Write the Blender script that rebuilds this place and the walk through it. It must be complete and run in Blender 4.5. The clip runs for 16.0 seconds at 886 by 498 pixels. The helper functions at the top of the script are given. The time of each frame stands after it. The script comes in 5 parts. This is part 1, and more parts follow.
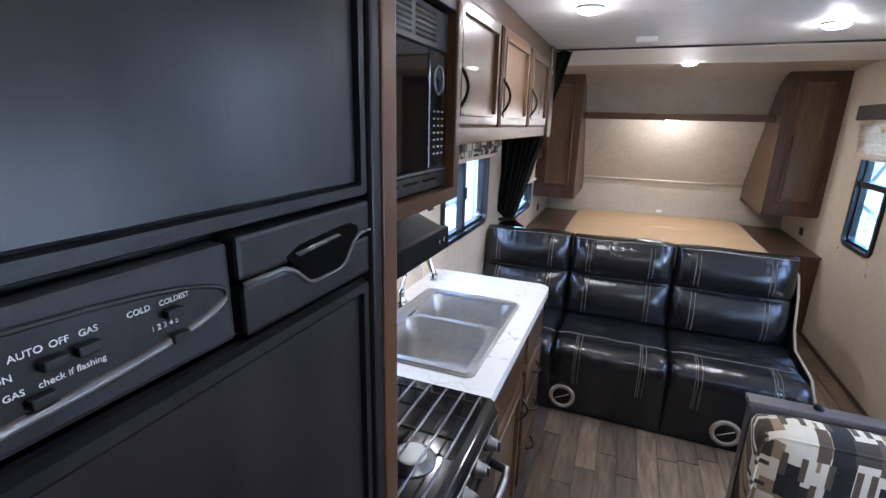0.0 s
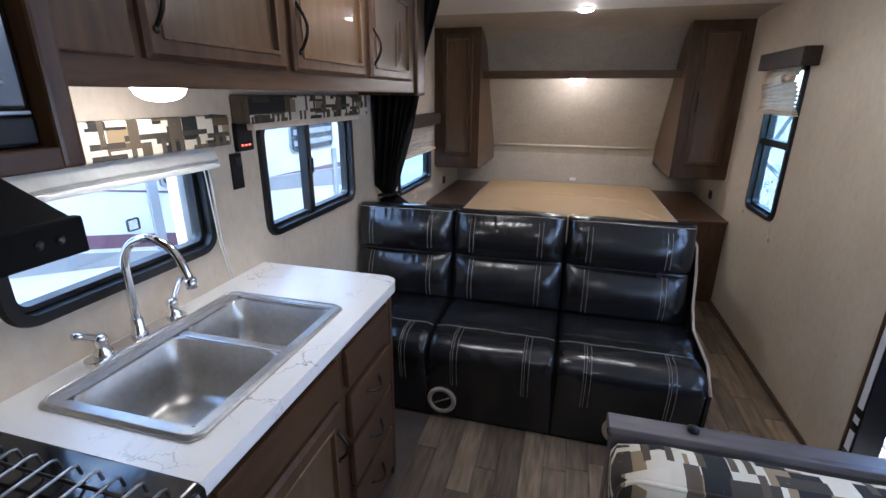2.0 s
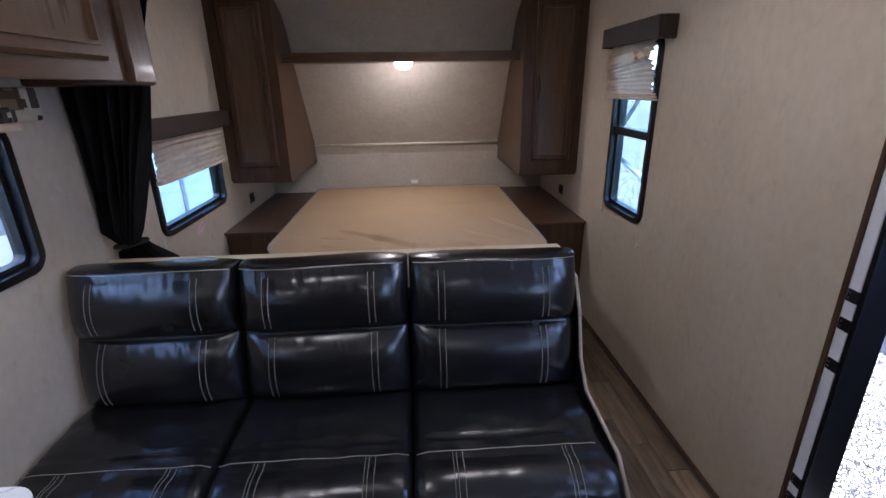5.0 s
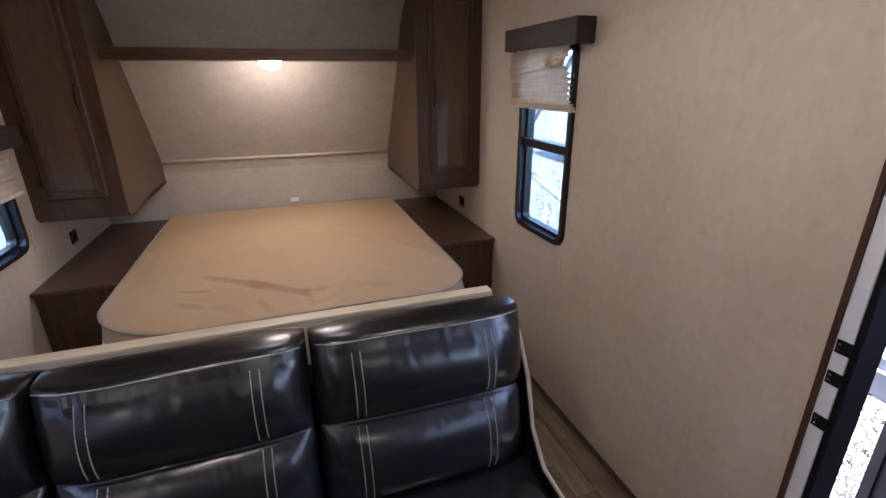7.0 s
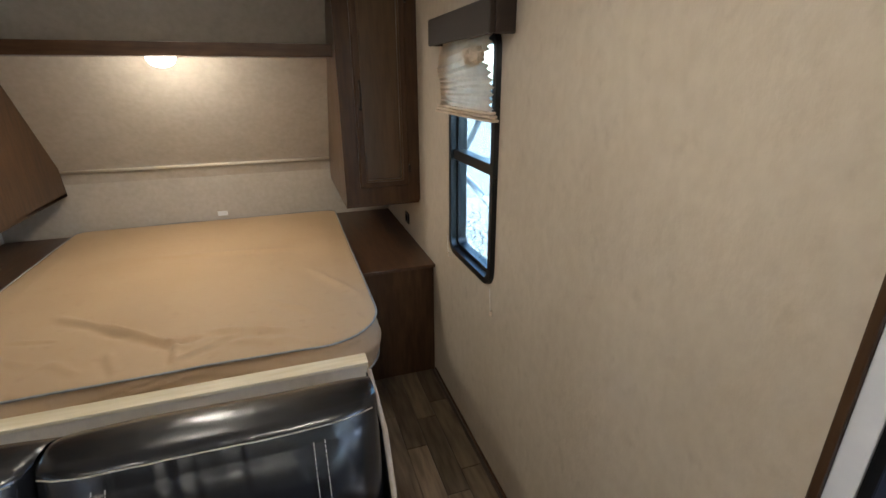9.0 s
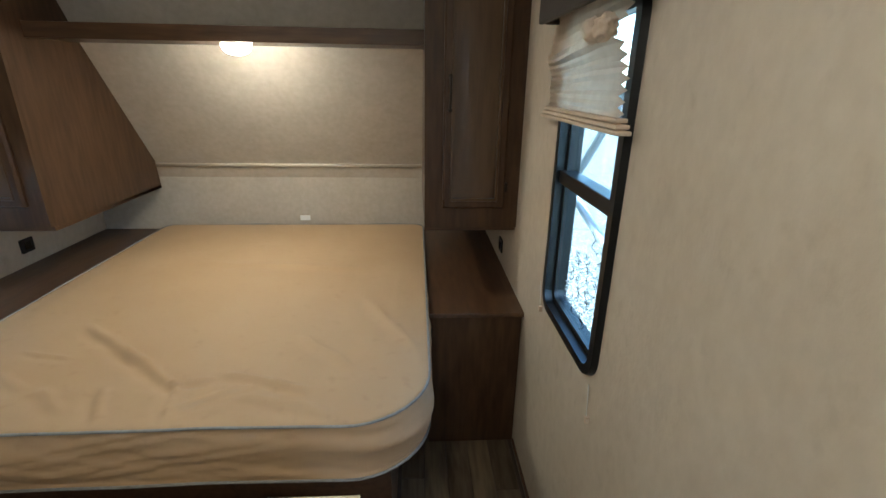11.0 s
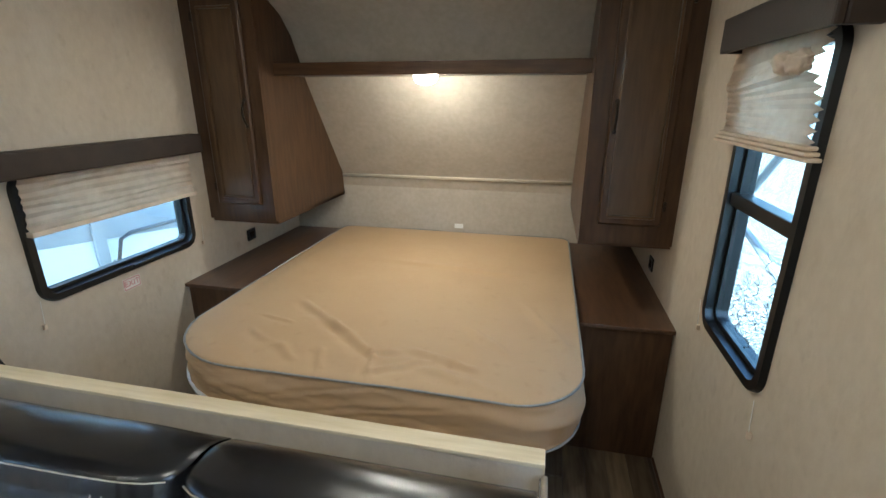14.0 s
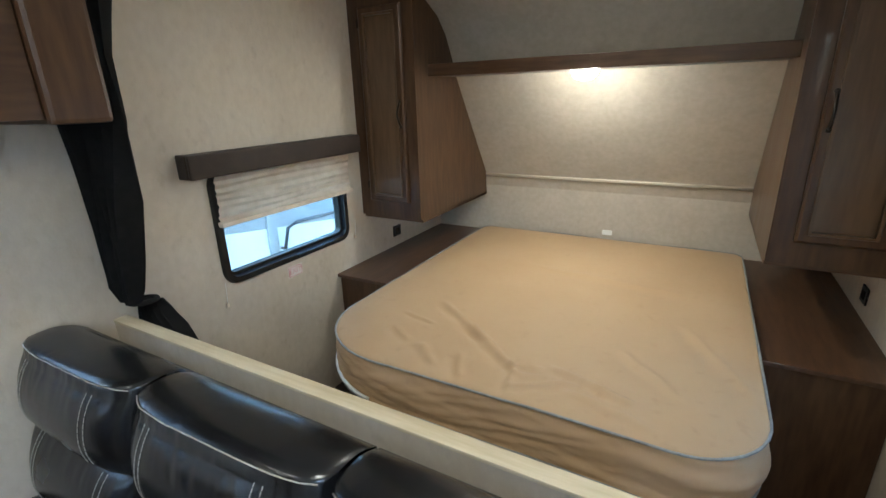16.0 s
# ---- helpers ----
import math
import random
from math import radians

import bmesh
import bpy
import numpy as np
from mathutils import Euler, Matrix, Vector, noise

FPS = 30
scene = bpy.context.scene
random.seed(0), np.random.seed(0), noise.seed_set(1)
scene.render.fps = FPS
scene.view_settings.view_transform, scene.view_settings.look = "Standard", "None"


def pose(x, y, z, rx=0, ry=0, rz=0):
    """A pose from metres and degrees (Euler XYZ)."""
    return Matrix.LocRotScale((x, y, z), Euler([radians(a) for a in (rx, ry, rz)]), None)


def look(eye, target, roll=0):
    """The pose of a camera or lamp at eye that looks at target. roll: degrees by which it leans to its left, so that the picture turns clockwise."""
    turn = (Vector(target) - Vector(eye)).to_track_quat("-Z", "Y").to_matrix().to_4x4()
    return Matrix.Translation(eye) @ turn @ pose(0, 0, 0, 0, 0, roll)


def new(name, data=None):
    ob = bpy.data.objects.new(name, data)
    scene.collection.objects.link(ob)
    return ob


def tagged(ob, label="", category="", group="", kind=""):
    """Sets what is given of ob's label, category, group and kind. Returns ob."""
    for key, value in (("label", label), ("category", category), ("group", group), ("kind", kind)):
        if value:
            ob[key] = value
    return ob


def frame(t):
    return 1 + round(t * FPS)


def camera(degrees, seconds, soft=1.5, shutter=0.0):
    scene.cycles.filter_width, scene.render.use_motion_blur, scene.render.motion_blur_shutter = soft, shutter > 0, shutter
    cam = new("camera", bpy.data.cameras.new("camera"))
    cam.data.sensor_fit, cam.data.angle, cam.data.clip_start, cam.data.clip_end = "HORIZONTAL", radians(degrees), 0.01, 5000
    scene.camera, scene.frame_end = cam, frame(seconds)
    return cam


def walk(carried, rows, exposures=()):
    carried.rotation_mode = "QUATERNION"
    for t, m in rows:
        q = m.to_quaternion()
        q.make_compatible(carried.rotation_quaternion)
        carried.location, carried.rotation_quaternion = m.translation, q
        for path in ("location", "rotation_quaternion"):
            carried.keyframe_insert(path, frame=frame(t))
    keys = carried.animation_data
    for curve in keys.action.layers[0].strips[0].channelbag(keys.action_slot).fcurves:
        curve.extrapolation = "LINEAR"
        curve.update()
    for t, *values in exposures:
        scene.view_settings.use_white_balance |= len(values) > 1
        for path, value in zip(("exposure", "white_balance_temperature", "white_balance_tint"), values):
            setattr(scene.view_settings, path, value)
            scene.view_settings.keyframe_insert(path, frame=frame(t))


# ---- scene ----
cam = camera(87.9, 16.0)
EXPOSURES = [(0.0, 4.33, 5570, 15), (0.5, 4.23, 5570, 15), (1.0, 4.13, 5620, 14), (1.5, 3.93, 5620, 14), (2.5, 3.54, 5570, 15), (3.0, 3.50, 5450, 16), (3.5, 3.35, 5450, 19), (4.0, 3.25, 5450, 19),
             (6.5, 3.60, 6000, 25), (7.5, 3.67, 6300, 24), (8.5, 3.74, 6500, 15), (11.0, 3.82, 6200, 4), (12.5, 3.99, 6130, 4), (14.0, 3.99, 6080, 4), (16.0, 4.11, 5830, 2)]
PATH = [
    (0, (0.018, 0.001, 1.62), (-0.692, 1.792, 1.083), 1.4),
    (0.5, (0.042, 0.055, 1.608), (-0.609, 1.86, 1.045), 0.3),
    (1, (0.11, 0.221, 1.543), (-0.48, 2.034, 0.939), -0.1),
    (1.5, (0.271, 0.494, 1.525), (-0.296, 2.313, 0.915), 0.5),
    (2, (0.315, 0.581, 1.535), (-0.179, 2.412, 0.9), 0.4),
    (2.5, (0.241, 0.683, 1.528), (-0.127, 2.537, 0.875), 0.2),
    (3, (0.202, 0.811, 1.547), (-0.132, 2.671, 0.89), -0.0),
    (3.5, (0.269, 1.063, 1.516), (-0.028, 2.925, 0.848), -0.3),
    (4, (0.346, 1.257, 1.513), (0.229, 3.136, 0.836), -0.5),
    (4.2, (0.348, 1.298, 1.492), (0.314, 3.186, 0.83), -0.5),
    (6.3, (0.432, 1.702, 1.559), (0.738, 3.554, 0.869), -1.5),
    (6.5, (0.426, 1.75, 1.555), (0.842, 3.581, 0.866), -0.9),
    (7, (0.345, 1.887, 1.566), (0.944, 3.666, 0.876), -0.5),
    (7.5, (0.323, 1.971, 1.572), (0.938, 3.745, 0.883), -0.6),
    (8, (0.395, 2.039, 1.564), (0.994, 3.819, 0.876), -0.6),
    (8.5, (0.654, 2.114, 1.561), (1.248, 3.892, 0.865), -0.4),
    (8.7, (0.739, 2.136, 1.573), (1.34, 3.911, 0.874), -0.4),
    (10.8, (1.041, 2.61, 1.537), (1.22, 4.482, 0.856), 0.8),
    (11, (1.062, 2.658, 1.529), (1.175, 4.536, 0.851), 0.9),
    (11.5, (1.025, 2.585, 1.545), (1.048, 4.471, 0.88), 0.9),
    (12, (0.984, 2.498, 1.572), (0.945, 4.389, 0.922), 1.0),
    (12.5, (0.98, 2.464, 1.59), (0.842, 4.357, 0.96), 1.1),
    (13, (0.976, 2.44, 1.574), (0.775, 4.328, 0.946), 1.2),
    (13.5, (0.951, 2.426, 1.572), (0.69, 4.311, 0.958), 0.9),
    (14, (0.927, 2.452, 1.563), (0.514, 4.307, 0.941), 0.1),
    (14.5, (0.968, 2.551, 1.564), (0.313, 4.335, 0.942), -1.6),
    (15, (0.974, 2.686, 1.582), (0.129, 4.389, 0.961), -2.1),
    (15.5, (0.925, 2.673, 1.582), (0.011, 4.341, 0.964), -2.0),
    (16, (0.837, 2.523, 1.571), (-0.099, 4.175, 0.943), -1.6),
]
walk(cam, [(t, look(eye, target, roll)) for t, eye, target, roll in PATH], EXPOSURES)

# ---- daylight: bright hazy day outside ----
world = bpy.data.worlds.new("sky")
scene.world = world
world.use_nodes = True
_sky = world.node_tree.nodes.new("ShaderNodeTexSky")
_sky.sky_type, _sky.sun_disc = "NISHITA", False
_sky.sun_elevation, _sky.sun_rotation = radians(58), radians(184)
world.node_tree.links.new(_sky.outputs[0], world.node_tree.nodes["Background"].inputs[0])
world.node_tree.nodes["Background"].inputs[1].default_value = 0.15
sun = new("sun", bpy.data.lights.new("sun", "SUN"))
sun.data.energy, sun.data.angle, sun.data.color = 4.2, radians(0.5), (1.0, 0.95, 0.88)
sun.matrix_world = look((0, 0, 0), (0.037, 0.529, -0.848))
LAMP = 17.5
# Area lamp added at the unseen dinette window to brighten the kitchen.
kitchen_fill = new("kitchen_fill", bpy.data.lights.new("kitchen_fill", "AREA"))
kitchen_fill.data.shape, kitchen_fill.data.size, kitchen_fill.data.size_y = "RECTANGLE", 1.0, 0.52
kitchen_fill.data.energy, kitchen_fill.data.color = 0.55, (1.0, 0.98, 0.94)
kitchen_fill.matrix_world = look((1.55, 0.86, 1.26), (0.0, 0.86, 1.26))

# ---- materials ----
def nodes_of(name):
    m = bpy.data.materials.new(name)
    m.use_nodes = True
    return m, m.node_tree.nodes, m.node_tree.links, m.node_tree.nodes["Principled BSDF"]


def mat(name, c1, c2, scale=8.0, rough=0.5, metal=0.0, bump=0.0, bscale=120.0, stretch=(1, 1, 1), coat=0.0, spread=0.08, spec=0.5, big=0.25, rand=0.0, flecks=0.0):
    """Two colours mixed by a coarse and a fine noise, with uneven gloss and a fine relief."""
    m, n, l, p = nodes_of(name)
    co = n.new("ShaderNodeTexCoord")
    mp = n.new("ShaderNodeMapping")
    mp.inputs["Scale"].default_value = stretch
    l.new(co.outputs["Object"], mp.inputs[0])
    vec = mp.outputs[0]
    if rand:
        oi = n.new("ShaderNodeObjectInfo")
        ad = n.new("ShaderNodeVectorMath")
        ad.operation = "MULTIPLY_ADD"
        ad.inputs[1].default_value = (17, 31, 11)
        l.new(oi.outputs["Random"], ad.inputs[0])
        l.new(vec, ad.inputs[2])
        vec = ad.outputs[0]
    a, b = n.new("ShaderNodeTexNoise"), n.new("ShaderNodeTexNoise")
    a.inputs["Scale"].default_value, a.inputs["Detail"].default_value = scale, 8
    b.inputs["Scale"].default_value, b.inputs["Detail"].default_value = scale * big, 3
    l.new(vec, a.inputs["Vector"])
    l.new(vec, b.inputs["Vector"])
    mid = n.new("ShaderNodeMath")
    mid.operation = "ADD"
    l.new(a.outputs["Fac"], mid.inputs[0])
    l.new(b.outputs["Fac"], mid.inputs[1])
    rg = n.new("ShaderNodeMapRange")
    rg.inputs["From Min"].default_value, rg.inputs["From Max"].default_value = 0.72, 1.28
    l.new(mid.outputs[0], rg.inputs["Value"])
    mx = n.new("ShaderNodeMix")
    mx.data_type = "RGBA"
    mx.inputs["A"].default_value, mx.inputs["B"].default_value = (*c1, 1), (*c2, 1)
    l.new(rg.outputs[0], mx.inputs["Factor"])
    out = mx.outputs["Result"]
    if rand:
        hs = n.new("ShaderNodeHueSaturation")
        r2 = n.new("ShaderNodeMapRange")
        r2.inputs["To Min"].default_value, r2.inputs["To Max"].default_value = 1 - rand, 1 + rand
        l.new(oi.outputs["Random"], r2.inputs["Value"])
        l.new(r2.outputs[0], hs.inputs["Value"])
        l.new(out, hs.inputs["Color"])
        out = hs.outputs[0]
    if flecks:
        for sc, lo, hi, amount in ((23, 0.60, 0.74, flecks), (1.6, 0.45, 0.8, flecks * 0.45)):
            fn = n.new("ShaderNodeTexNoise")
            fn.inputs["Scale"].default_value, fn.inputs["Detail"].default_value = sc, 4
            l.new(vec, fn.inputs["Vector"])
            fr = n.new("ShaderNodeMapRange")
            fr.inputs["From Min"].default_value, fr.inputs["From Max"].default_value, fr.inputs["To Max"].default_value = lo, hi, amount
            l.new(fn.outputs["Fac"], fr.inputs["Value"])
            fm = n.new("ShaderNodeMix")
            fm.data_type = "RGBA"
            fm.inputs["B"].default_value = (c1[0] * 0.55, c1[1] * 0.5, c1[2] * 0.42, 1)
            l.new(fr.outputs[0], fm.inputs["Factor"])
            l.new(out, fm.inputs["A"])
            out = fm.outputs["Result"]
    l.new(out, p.inputs["Base Color"])
    rr = n.new("ShaderNodeMapRange")
    rr.inputs["To Min"].default_value, rr.inputs["To Max"].default_value = max(0.02, rough - spread), min(1, rough + spread)
    l.new(b.outputs["Fac"], rr.inputs["Value"])
    l.new(rr.outputs[0], p.inputs["Roughness"])
    p.inputs["Metallic"].default_value = metal
    p.inputs["Specular IOR Level"].default_value = spec
    p.inputs["Coat Weight"].default_value = coat
    if bump:
        t = n.new("ShaderNodeTexNoise")
        t.inputs["Scale"].default_value, t.inputs["Detail"].default_value = bscale, 4
        l.new(vec, t.inputs["Vector"])
        bp = n.new("ShaderNodeBump")
        bp.inputs["Strength"].default_value, bp.inputs["Distance"].default_value = bump, 0.002
        l.new(t.outputs["Fac"], bp.inputs["Height"])
        l.new(bp.outputs[0], p.inputs["Normal"])
    return m


def fabric_blocks(name, across, over, more=0.0):
    """Cream cloth printed with blocks and strokes in black, brown and olive."""
    m, n, l, p = nodes_of(name)
    co = n.new("ShaderNodeTexCoord")
    sep = n.new("ShaderNodeSeparateXYZ")
    l.new(co.outputs["Object"], sep.inputs[0])
    over_z = n.new("ShaderNodeMath")
    over_z.operation = "SUBTRACT"
    l.new(sep.outputs[2], over_z.inputs[0])
    l.new(sep.outputs[over], over_z.inputs[1])
    flat = n.new("ShaderNodeCombineXYZ")
    l.new(sep.outputs[across], flat.inputs[0])
    l.new(over_z.outputs[0], flat.inputs[1])
    col = None
    for stretch, shift, cut, colour in (((19, 21), 0.0, 0.77, (0.27, 0.19, 0.10)), ((28, 19), 3.3, 0.89, (0.022, 0.018, 0.015)), ((13, 60), 7.1, 0.86, (0.11, 0.07, 0.035)),
                                        ((34, 26), 11.7, 0.62, (0.68, 0.60, 0.47)), ((26, 13), 29.0, 0.90, (0.012, 0.011, 0.010)), ((16, 105), 19.0, 0.86, (0.05, 0.04, 0.028)), ((95, 20), 23.0, 0.87, (0.09, 0.065, 0.04))):
        mp = n.new("ShaderNodeMapping")
        mp.inputs["Scale"].default_value = (stretch[0] * 0.68, stretch[1] * 0.68, 1)
        mp.inputs["Location"].default_value = (shift, shift * 1.7, 0)
        l.new(flat.outputs[0], mp.inputs[0])
        wob = n.new("ShaderNodeTexNoise")
        wob.inputs["Scale"].default_value = 3.0
        l.new(mp.outputs[0], wob.inputs["Vector"])
        mv = n.new("ShaderNodeMix")
        mv.data_type = "VECTOR"
        mv.inputs["Factor"].default_value = 0.03
        l.new(mp.outputs[0], mv.inputs["A"])
        l.new(wob.outputs["Color"], mv.inputs["B"])
        v = n.new("ShaderNodeTexVoronoi")
        v.voronoi_dimensions, v.distance = "2D", "CHEBYCHEV"
        v.inputs["Scale"].default_value, v.inputs["Randomness"].default_value = 1.0, 0.0
        l.new(mv.outputs["Result"], v.inputs["Vector"])
        s2 = n.new("ShaderNodeSeparateColor")
        l.new(v.outputs["Color"], s2.inputs[0])
        g = n.new("ShaderNodeMath")
        g.operation = "GREATER_THAN"
        g.inputs[1].default_value = cut - more
        l.new(s2.outputs[0], g.inputs[0])
        mx = n.new("ShaderNodeMix")
        mx.data_type = "RGBA"
        hm = n.new("ShaderNodeMapping")
        hm.inputs["Scale"].default_value = (320, 40, 1) if stretch[0] > stretch[1] else (40, 320, 1)
        l.new(flat.outputs[0], hm.inputs[0])
        hatch = n.new("ShaderNodeTexNoise")
        hatch.inputs["Scale"].default_value, hatch.inputs["Detail"].default_value = 1.0, 3
        l.new(hm.outputs[0], hatch.inputs["Vector"])
        hr = n.new("ShaderNodeMapRange")
        hr.inputs["From Min"].default_value, hr.inputs["From Max"].default_value = 0.20, 0.32
        l.new(hatch.outputs["Fac"], hr.inputs["Value"])
        hg = n.new("ShaderNodeMath")
        hg.operation = "MULTIPLY"
        l.new(g.outputs[0], hg.inputs[0])
        l.new(hr.outputs[0], hg.inputs[1])
        l.new(hg.outputs[0], mx.inputs["Factor"])
        if col is None:
            mx.inputs["A"].default_value = (0.64, 0.575, 0.44, 1)
        else:
            l.new(col, mx.inputs["A"])
        mx.inputs["B"].default_value = (*colour, 1)
        col = mx.outputs["Result"]
    l.new(col, p.inputs["Base Color"])
    p.inputs["Roughness"].default_value = 0.85
    w = n.new("ShaderNodeTexNoise")
    w.inputs["Scale"].default_value = 700
    l.new(co.outputs["Object"], w.inputs["Vector"])
    bp = n.new("ShaderNodeBump")
    bp.inputs["Strength"].default_value, bp.inputs["Distance"].default_value = 0.35, 0.001
    l.new(w.outputs["Fac"], bp.inputs["Height"])
    l.new(bp.outputs[0], p.inputs["Normal"])
    return m


def marble(name):
    """White laminate with grey veins."""
    m, n, l, p = nodes_of(name)
    co = n.new("ShaderNodeTexCoord")
    wob = n.new("ShaderNodeTexNoise")
    wob.inputs["Scale"].default_value, wob.inputs["Detail"].default_value = 5, 6
    l.new(co.outputs["Object"], wob.inputs["Vector"])
    mv = n.new("ShaderNodeMix")
    mv.data_type = "VECTOR"
    mv.inputs["Factor"].default_value = 0.35
    l.new(co.outputs["Object"], mv.inputs["A"])
    l.new(wob.outputs["Color"], mv.inputs["B"])
    v = n.new("ShaderNodeTexVoronoi")
    v.feature = "DISTANCE_TO_EDGE"
    v.inputs["Scale"].default_value = 10.5
    l.new(mv.outputs["Result"], v.inputs["Vector"])
    edge = n.new("ShaderNodeMapRange")
    edge.inputs["From Max"].default_value = 0.022
    edge.inputs["To Min"].default_value, edge.inputs["To Max"].default_value = 1, 0
    l.new(v.outputs["Distance"], edge.inputs["Value"])
    patch = n.new("ShaderNodeTexNoise")
    patch.inputs["Scale"].default_value = 6
    l.new(co.outputs["Object"], patch.inputs["Vector"])
    pm = n.new("ShaderNodeMapRange")
    pm.inputs["From Min"].default_value, pm.inputs["From Max"].default_value = 0.50, 0.70
    l.new(patch.outputs["Fac"], pm.inputs["Value"])
    mul = n.new("ShaderNodeMath")
    mul.operation = "MULTIPLY"
    l.new(edge.outputs[0], mul.inputs[0])
    l.new(pm.outputs[0], mul.inputs[1])
    mx = n.new("ShaderNodeMix")
    mx.data_type = "RGBA"
    mx.inputs["A"].default_value, mx.inputs["B"].default_value = (0.79, 0.78, 0.76, 1), (0.33, 0.325, 0.33, 1)
    l.new(mul.outputs[0], mx.inputs["Factor"])
    l.new(mx.outputs["Result"], p.inputs["Base Color"])
    p.inputs["Roughness"].default_value = 0.24
    return m


def leather(name):
    """Black bonded leather: glossy, with a fine pebble and a few soft creases."""
    m, n, l, p = nodes_of(name)
    co = n.new("ShaderNodeTexCoord")
    p.inputs["Base Color"].default_value = (0.0085, 0.0088, 0.0100, 1)
    p.inputs["Specular IOR Level"].default_value = 0.6
    a = n.new("ShaderNodeTexNoise")
    a.inputs["Scale"].default_value, a.inputs["Detail"].default_value = 5, 3
    l.new(co.outputs["Object"], a.inputs["Vector"])
    rr = n.new("ShaderNodeMapRange")
    rr.inputs["To Min"].default_value, rr.inputs["To Max"].default_value = 0.21, 0.30
    l.new(a.outputs["Fac"], rr.inputs["Value"])
    l.new(rr.outputs[0], p.inputs["Roughness"])
    v = n.new("ShaderNodeTexVoronoi")
    v.inputs["Scale"].default_value = 420
    l.new(co.outputs["Object"], v.inputs["Vector"])
    fold = n.new("ShaderNodeTexNoise")
    fold.inputs["Scale"].default_value, fold.inputs["Detail"].default_value, fold.inputs["Distortion"].default_value = 16, 2, 0.6
    mp = n.new("ShaderNodeMapping")
    mp.inputs["Scale"].default_value = (1.6, 1, 0.5)
    l.new(co.outputs["Object"], mp.inputs[0])
    l.new(mp.outputs[0], fold.inputs["Vector"])
    both = n.new("ShaderNodeMath")
    both.operation = "MULTIPLY_ADD"
    both.inputs[1].default_value = 0.05
    l.new(v.outputs["Distance"], both.inputs[0])
    l.new(fold.outputs["Fac"], both.inputs[2])
    bp = n.new("ShaderNodeBump")
    bp.inputs["Strength"].default_value, bp.inputs["Distance"].default_value = 0.15, 0.002
    l.new(both.outputs[0], bp.inputs["Height"])
    l.new(bp.outputs[0], p.inputs["Normal"])
    return m


def gravel(name):
    """Pale stones of a few centimetres with dark gaps between them."""
    m, n, l, p = nodes_of(name)
    co = n.new("ShaderNodeTexCoord")
    tone, gap = n.new("ShaderNodeTexVoronoi"), n.new("ShaderNodeTexVoronoi")
    gap.feature = "DISTANCE_TO_EDGE"
    for v in (tone, gap):
        v.inputs["Scale"].default_value = 31
        l.new(co.outputs["Object"], v.inputs["Vector"])
    sep = n.new("ShaderNodeSeparateColor")
    l.new(tone.outputs["Color"], sep.inputs[0])
    ramp = n.new("ShaderNodeValToRGB")
    ramp.color_ramp.elements[0].color, ramp.color_ramp.elements[1].color = (0.08, 0.08, 0.078, 1), (0.50, 0.49, 0.47, 1)
    l.new(sep.outputs[0], ramp.inputs[0])
    cut = n.new("ShaderNodeMapRange")
    cut.inputs["From Min"].default_value, cut.inputs["From Max"].default_value = 0.05, 0.14
    l.new(gap.outputs["Distance"], cut.inputs["Value"])
    mx = n.new("ShaderNodeMix")
    mx.data_type = "RGBA"
    mx.inputs["A"].default_value = (0.025, 0.025, 0.026, 1)
    l.new(cut.outputs[0], mx.inputs["Factor"])
    l.new(ramp.outputs[0], mx.inputs["B"])
    l.new(mx.outputs["Result"], p.inputs["Base Color"])
    p.inputs["Roughness"].default_value = 0.9
    bp = n.new("ShaderNodeBump")
    bp.inputs["Strength"].default_value, bp.inputs["Distance"].default_value = 1.0, 0.02
    l.new(cut.outputs[0], bp.inputs["Height"])
    l.new(bp.outputs[0], p.inputs["Normal"])
    return m


def plain(name, c, rough=0.5, metal=0.0, emit=0.0, ecol=None):
    m, n, l, p = nodes_of(name)
    p.inputs["Base Color"].default_value = (*c, 1)
    p.inputs["Roughness"].default_value, p.inputs["Metallic"].default_value = rough, metal
    if emit:
        p.inputs["Emission Color"].default_value, p.inputs["Emission Strength"].default_value = (*(ecol or c), 1), emit
    return m


def glass(name, tint):
    m, n, l, p = nodes_of(name)
    tr, gl, mx, lw, sc = n.new("ShaderNodeBsdfTransparent"), n.new("ShaderNodeBsdfGlossy"), n.new("ShaderNodeMixShader"), n.new("ShaderNodeLayerWeight"), n.new("ShaderNodeMath")
    tr.inputs[0].default_value = (*tint, 1)
    gl.inputs["Roughness"].default_value = 0.02
    lw.inputs["Blend"].default_value = 0.25
    sc.operation = "MULTIPLY_ADD"
    sc.inputs[1].default_value, sc.inputs[2].default_value = 0.35, 0.03
    l.new(lw.outputs["Facing"], sc.inputs[0])
    l.new(sc.outputs[0], mx.inputs[0])
    l.new(tr.outputs[0], mx.inputs[1])
    l.new(gl.outputs[0], mx.inputs[2])
    l.new(mx.outputs[0], n["Material Output"].inputs[0])
    return m


M_PAPER = mat("wallpaper", (0.535, 0.449, 0.345), (0.61, 0.524, 0.415), 34, 0.55, bump=0.45, bscale=95, stretch=(1, 1, 0.7), big=0.10, flecks=0.2)
M_CAP = mat("cap_lining", (0.415, 0.362, 0.295), (0.475, 0.42, 0.348), 34, 0.6, bump=0.3, bscale=260)
M_CEIL = mat("ceiling_panel", (0.70, 0.69, 0.67), (0.76, 0.75, 0.73), 10, 0.55, bump=0.15, bscale=200)
M_WOOD = mat("cabinet_wood", (0.049, 0.0245, 0.0128), (0.092, 0.049, 0.0258), 9, 0.32, bump=0.12, bscale=60, stretch=(5, 5, 0.7), coat=0.04, spec=0.3)
